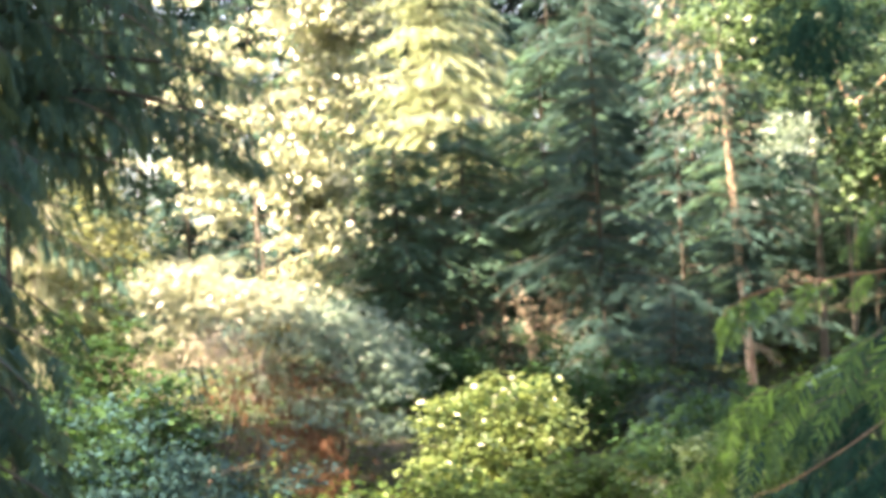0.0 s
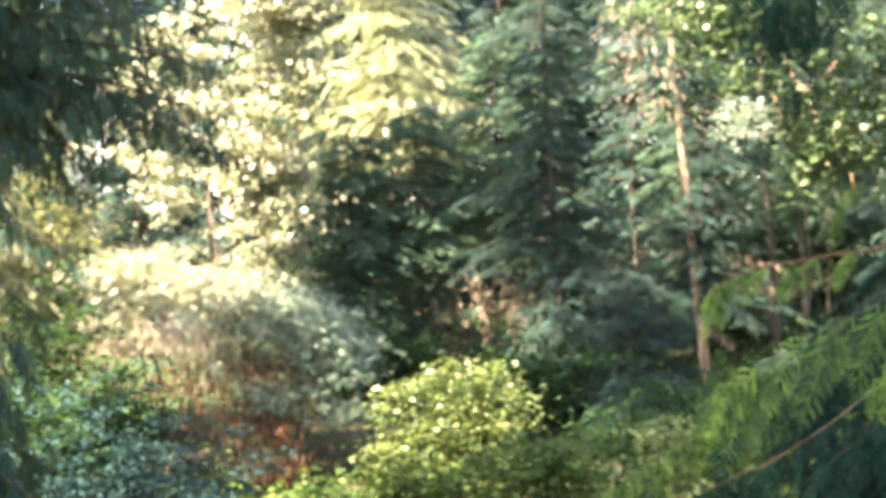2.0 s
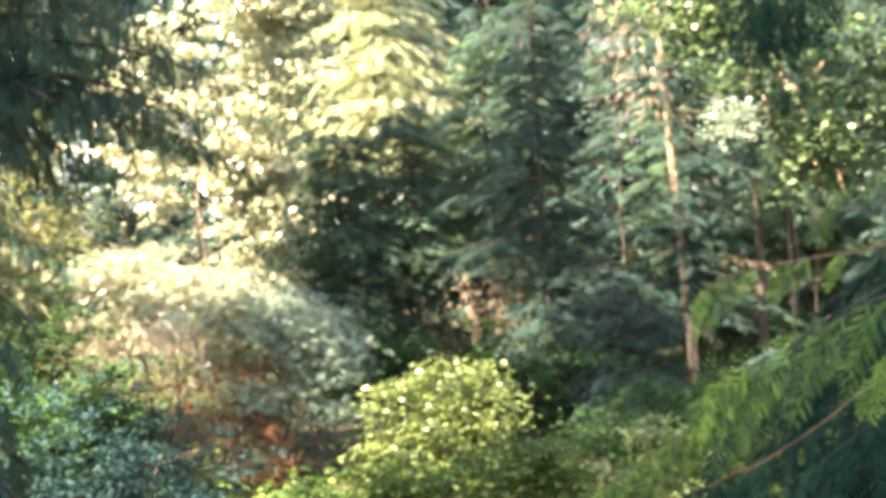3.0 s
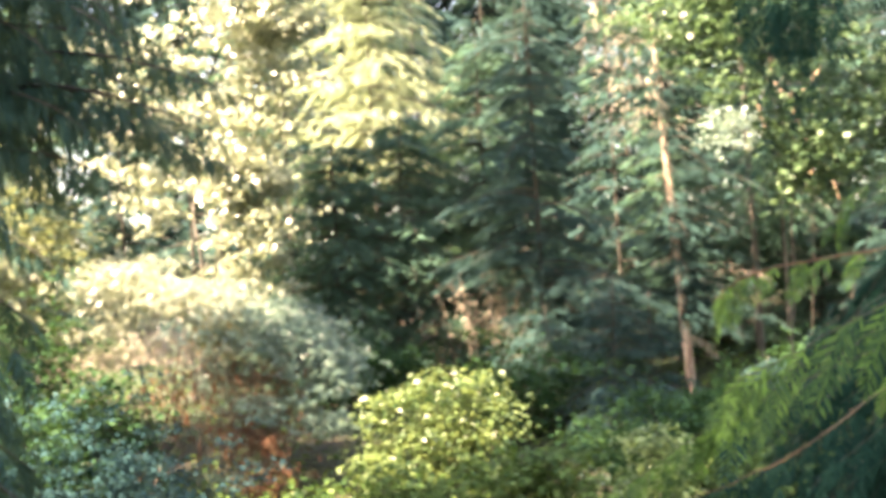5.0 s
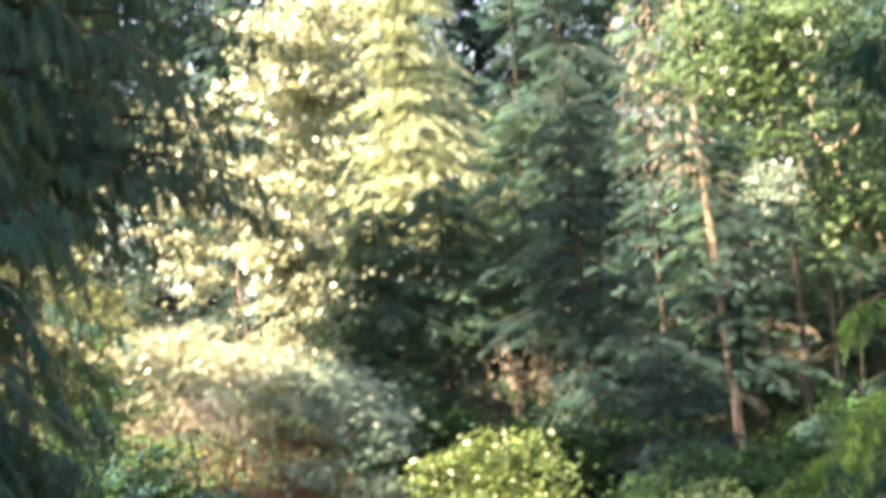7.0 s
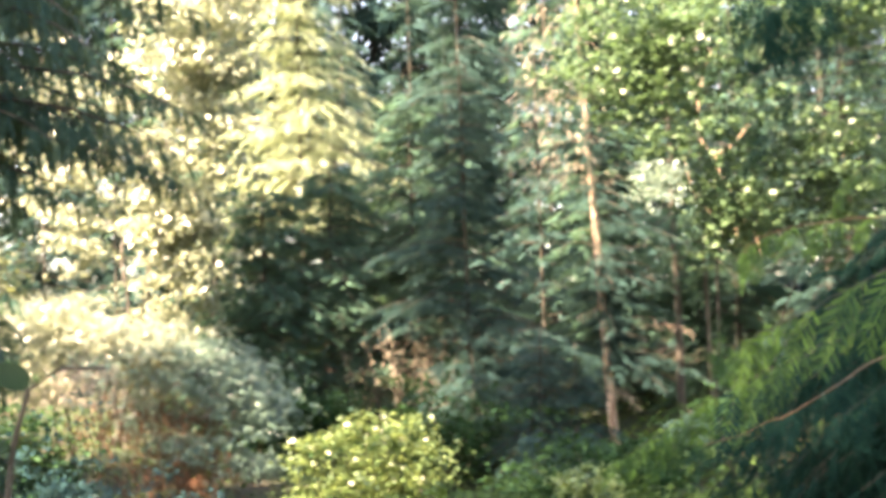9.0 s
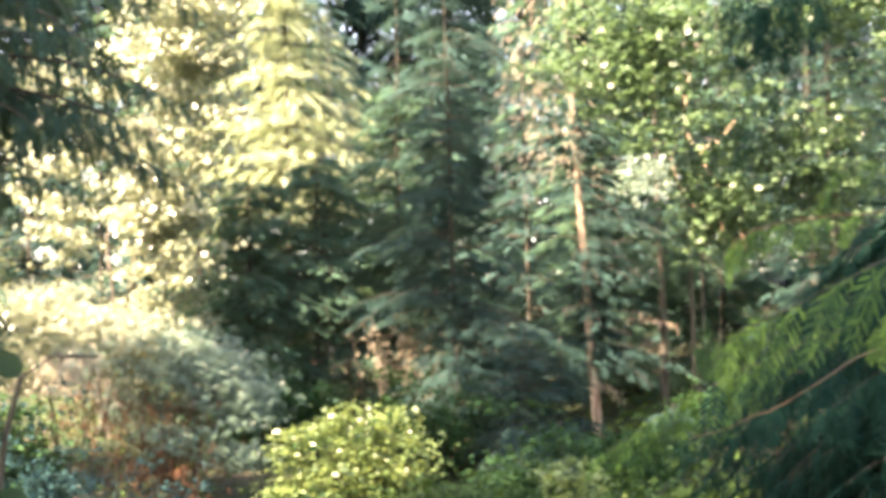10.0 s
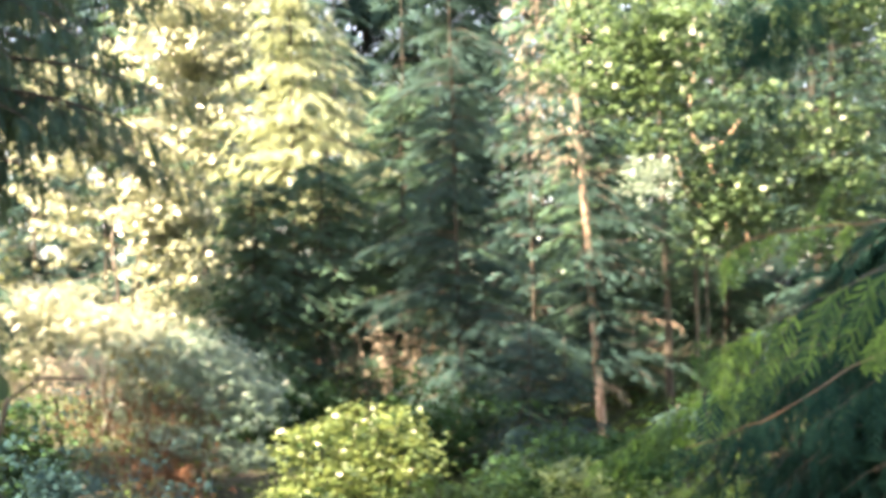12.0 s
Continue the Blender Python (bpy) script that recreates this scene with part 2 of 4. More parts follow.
def far_spray(seed, pairs=7, width=0.4, droop=0.22, lean=0.8, blade=0.27):
    """A lighter conifer spray for trees farther off: one blade for each side shoot."""
    rng = np.random.default_rng(seed)
    v, t = [(0, 0.015, 0), (0, -0.015, 0), (1, 0, -droop)], [(0, 1, 2)]
    for i in range(pairs):
        for s in (1, -1):
            x = (i + 0.3 + 0.4 * rng.random()) / (pairs + 0.6)
            long = width * (1 - x) ** 0.75 * rng.uniform(0.75, 1.15) + 0.05
            half, z, k, tipx = blade / pairs, -droop * x * x, len(v), x + long * lean
            v += [(x - half, 0, z), (x + half, 0, z), (tipx, s * long, -droop * tipx * tipx - 0.25 * long)]
            t.append((k, k + 1, k + 2))
    return np.array(v, float), np.array(t)


FIR = [far_spray(s) for s in range(6)]
CEDAR = [spray_shape(s + 20, 8, 0.3, 0.35, 1.1) for s in range(5)]
FIR_FINE = [far_spray(s + 80, 9, 0.4, blade=0.3) for s in range(6)]
FIR_WIDE = [far_spray(s + 60, 7, 0.45, blade=0.42) for s in range(6)]
CEDAR_WIDE = [far_spray(s + 70, 7, 0.34, 0.35, 1.0, 0.4) for s in range(5)]
CEDAR_FAR = [far_spray(s + 40, 7, 0.34, 0.35, 1.0) for s in range(5)]
BROAD = [leaf_shape(s) for s in range(4)]
LOBED = [leaf_shape(s + 9, 0.4, 1) for s in range(4)]


def lift(x, y):
    """The ground's height."""
    return 0.13 * np.maximum(np.asarray(y, float) - 18, 0) + 0.06 * np.sin(np.asarray(x) * 0.9) * np.cos(np.asarray(y) * 0.7)


def trunk_line(base, top, bend, seed, n=12):
    rng = np.random.default_rng(seed)
    s = np.linspace(0, 1, n)[:, None]
    line = np.array(base) + (np.array(top) - np.array(base)) * s
    line[:, :2] += bend * np.cumsum(rng.normal(size=(n, 2)), axis=0) / n * (s > 0)
    return line


def conifer(name, label, base, height, spread, crown_from, branches, spray, material, bark, seed, rise=0.15, droop=0.45,
            hang=0.25, lean=(0, 0), radius=0.13, shapes=FIR, step=0.13, group="", limb_bark=None, arc=(0, 360), taper=0.8, gaps=0.0, fan=0.5, skirt=()):
    """A conifer: trunk, limbs and a crown of sprays on drooping boughs, with uneven lengths."""
    rng = np.random.default_rng(seed)
    base = np.array(base, float)
    root = thing(name, base, label, "tree", group)
    line = trunk_line((0, 0, -0.2), (lean[0], lean[1], height), 0.12, seed)
    part("trunk", tri_mesh("trunk", *tube(line, np.linspace(radius, 0.015, len(line)), 9, seed, 0.07)), bark, root)
    pos, ahead, up, size = [], [], [], []
    short = [(z0 + (z1 - z0) * (i + rng.random()) / count, reach) for z0, z1, reach, count in skirt for i in range(count)]
    for k in range(branches + len(short)):
        low = k >= branches
        u = 0 if low else (k + rng.random()) / branches
        z = short[k - branches][0] if low else crown_from + (height - crown_from) * u
        az = radians(rng.uniform(*arc))
        foot = np.array([np.interp(z, line[:, 2], line[:, 0]), np.interp(z, line[:, 2], line[:, 1]), z])
        out = np.array([np.cos(az), np.sin(az), 0])
        long = (spread * (1 - u) ** taper + 0.2) * rng.uniform(0.6, 1.15)
        if low:
            long = short[k - branches][1] * rng.uniform(0.4, 1.3)
        elif rng.random() < gaps:
            long *= 0.4
        s = np.linspace(0, 1, 6)[:, None]
        up_by = rise + rng.normal() * 0.08
        limb = foot + out * long * s + np.array([0, 0, 1.0]) * long * (up_by * s - droop * s**2)
        if long > 0.5:
            part("limb", tri_mesh("limb", *tube(limb, np.linspace(0.007 + 0.007 * long, 0.003, 6), 4, k)), limb_bark or bark, root)
        count = max(3, int(long / step))
        for i in range(count):
            q = (i + rng.random()) / count
            q = 0.03 + 0.97 * q
            here = foot + out * long * q + np.array([0, 0, 1.0]) * long * (up_by * q - droop * q * q)
            side = np.array([-out[1], out[0], 0]) * (1 if rng.random() < 0.5 else -1)
            aside = rng.random() ** 1.3 * fan * long * (1.1 - q)
            here = here + side * aside + np.array([0, 0, -0.3 * aside])
            way = out * rng.uniform(0.4, 1.0) + side * rng.uniform(0.2, 1.0) + np.array([0, 0, -hang * rng.uniform(0.4, 1.6)])
            pos.append(here)
            ahead.append(way)
            up.append(np.array([0, 0, 1.0]) + rng.normal(size=3) * 0.28 + (side * 0.9 + out * 0.6) * min(hang, 1.0))
            size.append(spray * rng.uniform(0.6, 1.25) * (1 - 0.35 * q))
    part("crown", tri_mesh("crown", *scatter(rng, shapes, pos, ahead, up, size)), material, root, kind="stuff")
    return root


def bush_sites(rng, centre, radii, clumps, per, leaf, flat=0.35, shell=0.55, tilt=0.5, drop=0.3, face=(0, 0, 1.0)):
    """Leaf places in flattened clumps through an uneven round crown."""
    d = unit(rng.normal(size=(clumps, 3)))
    r = shell + (1 - shell) * rng.random((clumps, 1))
    swell = np.array([0.75 + 0.9 * noise.noise(Vector(v) * 1.6 + Vector(centre)) for v in d])[:, None]
    lumps = np.array(centre) + d * r * np.array(radii) * (swell + rng.exponential(0.13, (clumps, 1)) + 0.12)
    mid = np.repeat(lumps, per, 0)
    off = rng.normal(size=(len(mid), 3)) * np.array([1, 1, flat]) * leaf * 1.7
    a = rng.uniform(0, 2 * np.pi, len(mid))
    ahead = np.stack([np.cos(a), np.sin(a), -drop * rng.random(len(mid))], 1)
    up = np.array(face) + rng.normal(size=(len(mid), 3)) * tilt
    return lumps, mid + off, ahead, up, leaf * rng.uniform(0.55, 1.25, len(mid))


def broadleaf(name, label, base, crowns, leaf, material, bark, seed, per=26, category="tree", stems=6, radius=0.06, shapes=BROAD, group="", flat=0.35, tilt=0.5, shell=0.35, drop=0.3, face=(0, 0, 1.0)):
    """A leafy tree or shrub: bent stems from the base to its crowns, and clumps of leaves."""
    rng = np.random.default_rng(seed)
    base = np.array(base, float)
    root = thing(name, base, label, category, group)
    got = [bush_sites(rng, np.array(c) - base, r, n, per, leaf, flat, shell, tilt, drop, face) for c, r, n in crowns]
    for k in range(stems):
        lumps = got[k % len(got)][0]
        goal = lumps[rng.integers(len(lumps))]
        s = np.linspace(0, 1, 8)[:, None]
        foot = np.array([*rng.normal(size=2) * radius * 1.5, -0.1])
        line = foot + (goal - foot) * np.concatenate([s**1.4, s**1.4, s], 1)
        line[1:-1] += rng.normal(size=(6, 3)) * 0.03 * np.linalg.norm(goal)
        fine = np.linspace(0, 7, 22)
        line = np.stack([np.interp(fine, range(8), line[:, c]) for c in range(3)], 1)
        for _ in range(4):
            line[1:-1] = (line[:-2] + 2 * line[1:-1] + line[2:]) / 4
        part("stem", tri_mesh("stem", *tube(line, np.linspace(radius, 0.006, 22), 6, seed + k, 0.05)), bark, root)
    sites = [np.concatenate(x) for x in zip(*[g[1:] for g in got])]
    part("crown", tri_mesh("crown", *scatter(rng, shapes, *sites)), material, root, kind="stuff")
    return root


# ---- ground ----
def build_ground():
    xs = np.concatenate([np.linspace(-900, -40, 8), np.linspace(-36, 36, 90), np.linspace(40, 900, 8)])
    ys = np.concatenate([np.linspace(-900, -40, 8), np.linspace(-36, 70, 130), np.linspace(80, 900, 8)])
    gx, gy = np.meshgrid(xs, ys)
    rise = np.where(gy > 60, 5.46 + 0 * gy, lift(gx, gy))
    rng = np.random.default_rng(3)
    gz = rise + rng.normal(size=gx.shape) * 0.025
    v = np.stack([gx, gy, gz], -1).reshape(-1, 3)
    w = len(xs)
    i = (np.arange(len(ys) - 1)[:, None] * w + np.arange(w - 1)[None]).ravel()
    t = np.concatenate([np.stack([i, i + 1, i + w + 1], 1), np.stack([i, i + w + 1, i + w], 1)])
    me = tri_mesh("ground", v, t)
    me.materials.append(ground_material())
    tagged(new("ground", me), "brown forest floor with moss and leaf litter", "ground", kind="structure")


build_ground()


# ---- trees in the middle distance ----
SHADE_FIR = "dense dark fir standing in deep shade"
lit_fir = conifer("fir_tree", "thin fir with a sunlit red-brown trunk and dead lower branches", (5.3, 25, 0.75), 12.5, 1.7, 1.6, 130, 0.32, FIR_BLUE, BARK_RED, 11,
                  lean=(-0.65, 0.1), radius=0.095, gaps=0.25, step=0.045, limb_bark=BARK_DARK, skirt=((1.5, 3.45, 0.55, 90), (4.75, 9.0, 0.55, 150)), shapes=FIR_FINE, arc=(-115, 130))
conifer("fir_tree", "blue-green fir with drooping boughs beside the clearing", (2.75, 25.3, 0.9), 13, 2.1, 1.0, 130, 0.34, FIR_BLUE, BARK_DARK, 12, gaps=0.15, shapes=FIR_FINE, step=0.026, radius=0.045)
conifer("fir_tree", SHADE_FIR, (0.3, 27.5, 1.2), 5.2, 2.3, 0.1, 110, 0.31, FIR_DARK, BARK_DARK, 13, shapes=FIR_WIDE, taper=0.5, step=0.038, radius=0.05)
conifer("fir_tree", SHADE_FIR, (2.0, 28.2, 1.3), 6.6, 2.4, 0.1, 120, 0.31, FIR_DARK, BARK_DARK, 14, shapes=FIR_WIDE, taper=0.5, step=0.038, radius=0.05)
conifer("fir_tree", SHADE_FIR, (-0.9, 26.9, 1.1), 4.8, 2.0, 0.1, 120, 0.31, FIR_DARK, BARK_DARK, 15, shapes=FIR_WIDE, taper=0.4, step=0.036, radius=0.05)
conifer("fir_tree", SHADE_FIR, (6.3, 29.5, 1.5), 6.0, 2.2, 0.1, 110, 0.4, FIR_DARK, BARK_DARK, 34, shapes=FIR_WIDE, taper=0.5, step=0.05, radius=0.05)
conifer("fir_tree", SHADE_FIR, (8.9, 29.0, 1.45), 6.5, 2.3, 0.1, 110, 0.4, FIR_DARK, BARK_DARK, 35, shapes=FIR_WIDE, taper=0.5, step=0.05, radius=0.05)
conifer("hemlock_tree", "tall conifer coloured pale yellow-green for full sunlight", (-0.2, 33.5, 2.0), 13, 2.7, 4.1, 140, 0.45, FIR_YELLOW, BARK_DARK, 16, droop=0.5, radius=0.07, step=0.04, gaps=0.3, fan=0.8, hang=0.5)
broadleaf("maple_tree", "maple with thin leaves coloured pale for the sun's glow", (-3.6, 26.5, 1.1), [((-1.9, 25.8, 8.2), (1.4, 1.4, 2.2), 220), ((-2.35, 25.3, 5.0), (0.85, 1.0, 2.0), 170), ((-4.3, 26.5, 6.4), (1.4, 1.3, 3.0), 90)],
          0.12, MAPLE_SUN, BARK_GREY, 17, radius=0.05, shapes=LOBED, per=34, flat=0.22, tilt=0.42, stems=4, drop=0.9, face=(-0.45, -0.5, 0.65))
vine_maple = broadleaf("vine_maple", "leafy green maple with twisted pale bare stems", (6.2, 20.5, 0.35), [((5.1, 19.8, 6.9), (1.5, 1.3, 1.6), 210), ((7.4, 20.5, 5.2), (1.7, 1.4, 1.5), 190), ((7.8, 19.6, 7.8), (1.6, 1.4, 1.4), 150), ((6.0, 20, 4.6), (0.8, 0.8, 0.9), 60)],
          0.122, MAPLE, BARK_DARK, 18, stems=2, radius=0.024, shapes=LOBED, per=23, flat=0.2, tilt=0.42, drop=0.6, face=(-0.3, -0.3, 0.8))
conifer("fir_tree", "dark green fir behind the leafy maple", (9.6, 25.5, 1.0), 13, 2.6, 0.5, 120, 0.36, FIR_BLUE, BARK_DARK, 19, step=0.05)
conifer("fir_tree", "dark green fir behind the leafy maple", (8.9, 22.6, 0.65), 12.5, 1.9, 2.6, 120, 0.34, FIR_BLUE, BARK_DARK, 37, step=0.04, radius=0.1, taper=0.5)
conifer("fir_tree", "slender fir with a grey trunk in the shade", (7.06, 27, 1.1), 11, 1.7, 2.6, 70, 0.34, FIR_DARK, BARK_GREY, 20, radius=0.09, step=0.05)
conifer("fir_tree", "slender fir with a thin grey-brown trunk in the shade", (7.4, 26, 1.0), 10, 1.5, 2.9, 60, 0.34, FIR_DARK, BARK_GREY, 21, radius=0.05, step=0.05)
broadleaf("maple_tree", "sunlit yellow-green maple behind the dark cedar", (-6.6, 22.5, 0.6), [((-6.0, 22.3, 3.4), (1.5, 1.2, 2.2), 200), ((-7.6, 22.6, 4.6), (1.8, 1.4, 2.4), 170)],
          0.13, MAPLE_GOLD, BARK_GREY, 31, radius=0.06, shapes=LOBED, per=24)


for k, (x, y, tall, wide) in enumerate(((3.55, 22.6, 2.3, 1.1), (4.3, 23.2, 2.0, 0.9), (2.7, 23.6, 1.9, 1.0), (6.2, 23.4, 0.8, 0.6), (3.9, 21.2, 1.0, 0.8), (3.2, 20.6, 1.1, 0.8))):
    conifer("young_fir", "young blue-green fir in the shade under the taller trees", (x, y, float(lift(x, y))), tall, wide, 0.15, 44, 0.26, FIR_BLUE, BARK_DARK, 90 + k, shapes=FIR_FINE, taper=0.6, step=0.035, radius=0.02, group="young firs")


def pale_tuft():
    """A long low branch of the leafy maple that ends in leaves coloured pale for sunlight."""
    rng = np.random.default_rng(32)
    base = np.array([6.2, 20.5, 0.35])
    s = np.linspace(0, 1, 10)[:, None]
    line = np.array([5.95, 20.2, 4.3]) * (1 - s) + np.array([4.6, 18.2, 4.75]) * s + np.array([0, 0, 0.25]) * np.sin(np.pi * s) + rng.normal(size=(10, 3)) * 0.015 - base
    part("branch", tri_mesh("branch", *tube(line, np.linspace(0.014, 0.005, 10), 5, 3)), BARK_DARK, vine_maple)
    _, *sites = bush_sites(rng, np.array([4.6, 18.2, 4.8]) - base, (0.34, 0.3, 0.36), 26, 16, 0.075)
    part("leaf_tuft", tri_mesh("leaf_tuft", *scatter(rng, LOBED, *sites)), TUFT_SUNLIT, vine_maple, "tuft of maple leaves coloured pale silver for sunlight", kind="stuff")


pale_tuft()


def lit_fir_branches():
    """Bare dead side branches of the thin fir, some with hanging brown needles."""
    rng = np.random.default_rng(5)
    pos, ahead, up, size = [], [], [], []
    spec = [(4.0, 0.75, 0.05, 180), (3.75, 0.9, 0.12, 185), (3.45, 0.95, -0.05, 5), (3.3, 0.8, -0.02, -8), (4.3, 0.6, 0.1, 200), (2.3, 1.5, 0.02, -2), (2.2, 0.8, -0.12, 12), (2.45, 1.1, 0.0, 4), (1.15, 0.55, -0.5, 8),
            (5.6, 0.9, 0.05, 190), (5.2, 0.7, 0.1, 170), (1.2, 0.5, -0.4, 20), (2.6, 0.6, -0.1, 200), (6.4, 0.8, 0.1, 175)]
    for k, (z, long, climb, az) in enumerate(spec):
        a = radians(az)
        s = np.linspace(0, 1, 7)[:, None]
        foot = np.array([-0.052 * z, 0.008 * z - 0.05, z])
        line = foot + s * long * np.array([np.cos(a), np.sin(a) - 0.25, climb]) + rng.normal(size=(7, 3)) * 0.03 * s
        line[:, 2] -= 0.12 * long * s[:, 0] ** 2
        part("dead_branch", tri_mesh("dead_branch", *tube(line, np.linspace(0.009, 0.003, 7), 5, k)), BARK_PALE if z > 3 else BARK_RED, lit_fir, "bare dead branch")
        if z < 3:
            for q in np.linspace(0.2, 1, 12):
                i = q * 6
                here = np.array([np.interp(i, range(7), line[:, c]) for c in range(3)])
                pos.append(here)
                ahead.append((rng.normal() * 0.3, rng.normal() * 0.3, -1))
                up.append((rng.normal(), -1, 0.2))
                size.append(rng.uniform(0.08, 0.18))
    for _ in range(700):
        z, a, r = rng.uniform(4.7, 8.2), rng.uniform(0, 2 * np.pi), rng.random() ** 0.6
        pos.append((-0.052 * z - 0.3 + np.cos(a) * r, 0.008 * z + np.sin(a) * r * 0.8, z))
        ahead.append((np.cos(a), np.sin(a), -0.5 + rng.normal() * 0.3))
        up.append((rng.normal() * 0.4, -0.4, 1))
        size.append(rng.uniform(0.1, 0.2))
    part("dead_needles", tri_mesh("dead_needles", *scatter(rng, CEDAR_FAR, pos, ahead, up, size)), STRAW, lit_fir, "hanging tan dead needles", kind="stuff")


lit_fir_branches()


def dead_maple():
    """Pale twisted bare stems standing among the maple leaves."""
    rng = np.random.default_rng(6)
    root = thing("dead_maple", (6.75, 22.9, 0.6), "pale twisted bare dead maple stems", "tree")
    for k, (pts, r) in enumerate((([(0, 0, 0), (0.2, 0, 2.0), (0.33, 0, 3.85)], 0.009), ([(0.33, 0, 3.8), (0.22, 0, 4.2), (0.28, 0, 4.5), (0.08, 0, 4.85), (0.02, 0, 5.22), (0.26, 0, 5.3), (0.62, 0, 5.7)], 0.024),
                                  ([(0.3, 0, 3.9), (0.0, 0.05, 4.15), (-0.35, 0.1, 4.5), (-0.5, 0.1, 5.1)], 0.018), ([(0.3, 0.02, 4.3), (0.62, 0.05, 3.9), (0.75, 0.05, 3.4)], 0.016),
                                  ([(0.1, 0, 5.0), (-0.25, 0.1, 5.5), (-0.2, 0.1, 6.3), (0.05, 0.1, 7.0)], 0.018))):
        p = np.array(pts, float)
        u = np.linspace(0, len(p) - 1, 4 * len(p))
        line = np.stack([np.interp(u, range(len(p)), p[:, c]) for c in range(3)], 1)
        line[1:-1] = (line[:-2] + line[1:-1] * 2 + line[2:]) / 4
        line[1:-1] += rng.normal(size=(len(line) - 2, 3)) * 0.012
        part("stem", tri_mesh("stem", *tube(line, np.linspace(r, r * 0.45, len(line)), 7, k, 0.06)), BARK_PALE if k else BARK_DARK, root)


dead_maple()

# ---- the woods behind and around ----
wood_a = conifer("forest_conifer", "tall dark green conifer in the woods behind", (-9, 38, 2.6), 15, 3.2, 0.5, 64, 0.75, FIR_DARK, BARK_DARK, 41, step=0.19, shapes=FIR_WIDE, radius=0.06, group="woods")
wood_b = conifer("forest_conifer", "tall blue-green conifer in the woods behind", (8, 36, 2.3), 13, 3.0, 0.3, 64, 0.7, FIR_BLUE, BARK_DARK, 42, step=0.18, shapes=FIR_WIDE, radius=0.06, group="woods")
wood_c = conifer("forest_conifer", "bushy green conifer in the woods behind", (3.8, 38, 2.6), 9.0, 2.9, 0.1, 64, 0.65, FIR_BLUE, BARK_DARK, 43, step=0.165, shapes=FIR_WIDE, radius=0.06, group="woods", taper=0.6)
# Copies beside and behind the viewpoint are unseen, added to block sky light.
for base, x, y, turn, tall in ((wood_a, -14, 36, 40, 1.0), (wood_b, -4.6, 34, 300, 0.8), (wood_c, -2.4, 36, 80, 1.0), (wood_c, -6.8, 37, 120, 0.9), (wood_c, -9.2, 33.5, 20, 0.8), (wood_b, -11.5, 42, 80, 1.1), (wood_a, -5, 44, 10, 1.0), (wood_c, 0.8, 42, 130, 1.0), (wood_c, 6.2, 43, 210, 1.0), (wood_a, 12, 40, 100, 1.0),
                               (wood_b, 14.5, 33, 30, 1.0), (wood_a, 12.5, 28, 60, 0.9), (wood_c, 5.2, 31.5, 20, 0.9), (wood_a, 10.5, 34, 150, 0.95), (wood_b, -8, 50, 5, 1.2), (wood_b, 10, 48, 75, 1.1),
                               (wood_a, -17, 30, 250, 1.0), (wood_c, 17, 22, 10, 1.2), (wood_a, 15, 14, 60, 1.0), (wood_b, 13, 5, 0, 1.0), (wood_a, 9, -7, 90, 1.0),
                               (wood_b, 0, -12, 20, 1.0), (wood_a, -9, -8, 50, 1.0), (wood_a, -14, 2, 130, 1.0), (wood_b, -17, 7, 70, 1.0), (wood_a, -2.6, 38.5, 170, 1.0), (wood_b, 1.0, 38.5, 200, 0.85), (wood_a, 6.6, 38, 20, 0.95), (wood_b, 3.2, 43, 160, 0.95), (wood_a, -1.2, 47, 60, 1.2), (wood_b, 2.4, 49, 100, 1.2), (wood_a, 5.6, 47.5, 140, 1.15), (wood_b, 8.8, 44, 190, 1.15)):
    copy_thing(base, pose(x, y, float(lift(x, y)), 0, 0, turn) @ Matrix.Scale(tall, 4))

# Firs out of view, added and placed to block the sun.
conifer("tall_fir", "unseen tall fir added to shade the clearing", (-8.3, 18.2, 0), 19.9, 1.9, 17.4, 52, 0.6, FIR_DARK, BARK_DARK, 44, step=0.07, taper=0.3, radius=0.25, skirt=((18.0, 19.7, 1.4, 44),), group="tall firs")
conifer("tall_fir", "unseen tall fir added to shade the clearing", (-8.8, 9.3, 0), 20.4, 3.2, 12.8, 120, 0.6, FIR_DARK, BARK_DARK, 46, step=0.09, taper=0.3, radius=0.25, group="tall firs")
conifer("tall_fir", "unseen fir added to shade the foot of the young cedars", (-12.3, 13.6, 0), 10.6, 1.2, 7.6, 80, 0.6, FIR_DARK, BARK_DARK, 48, shapes=FIR_WIDE, step=0.045, taper=0.3, radius=0.2, group="tall firs")
conifer("tall_fir", "unseen tall fir added to shade the clearing", (-7.8, 13.3, 0), 19.4, 1.7, 15.6, 80, 0.6, FIR_DARK, BARK_DARK, 49, shapes=FIR_WIDE, step=0.075, taper=0.3, radius=0.25, group="tall firs")
conifer("tall_fir", "unseen fir added to dapple the light on the bush", (-7.6, 16.3, 0), 15.2, 0.75, 11.0, 40, 0.32, FIR_DARK, BARK_DARK, 40, shapes=FIR_WIDE, step=0.04, taper=0.3, radius=0.2, gaps=0.5, skirt=((7.6, 9.7, 0.65, 24),), group="tall firs")
conifer("tall_fir", "unseen tall fir added to shade the clearing", (-9.2, 15.2, 0), 18.8, 1.2, 13.4, 90, 0.55, FIR_DARK, BARK_DARK, 38, shapes=FIR_WIDE, step=0.075, taper=0.3, radius=0.2, group="tall firs")
conifer("tall_fir", "unseen fir added to dapple the light on the bush", (-8.4, 19.6, 0.2), 14.2, 1.1, 9.4, 70, 0.55, FIR_DARK, BARK_DARK, 39, shapes=FIR_WIDE, step=0.075, taper=0.3, radius=0.2, group="tall firs")
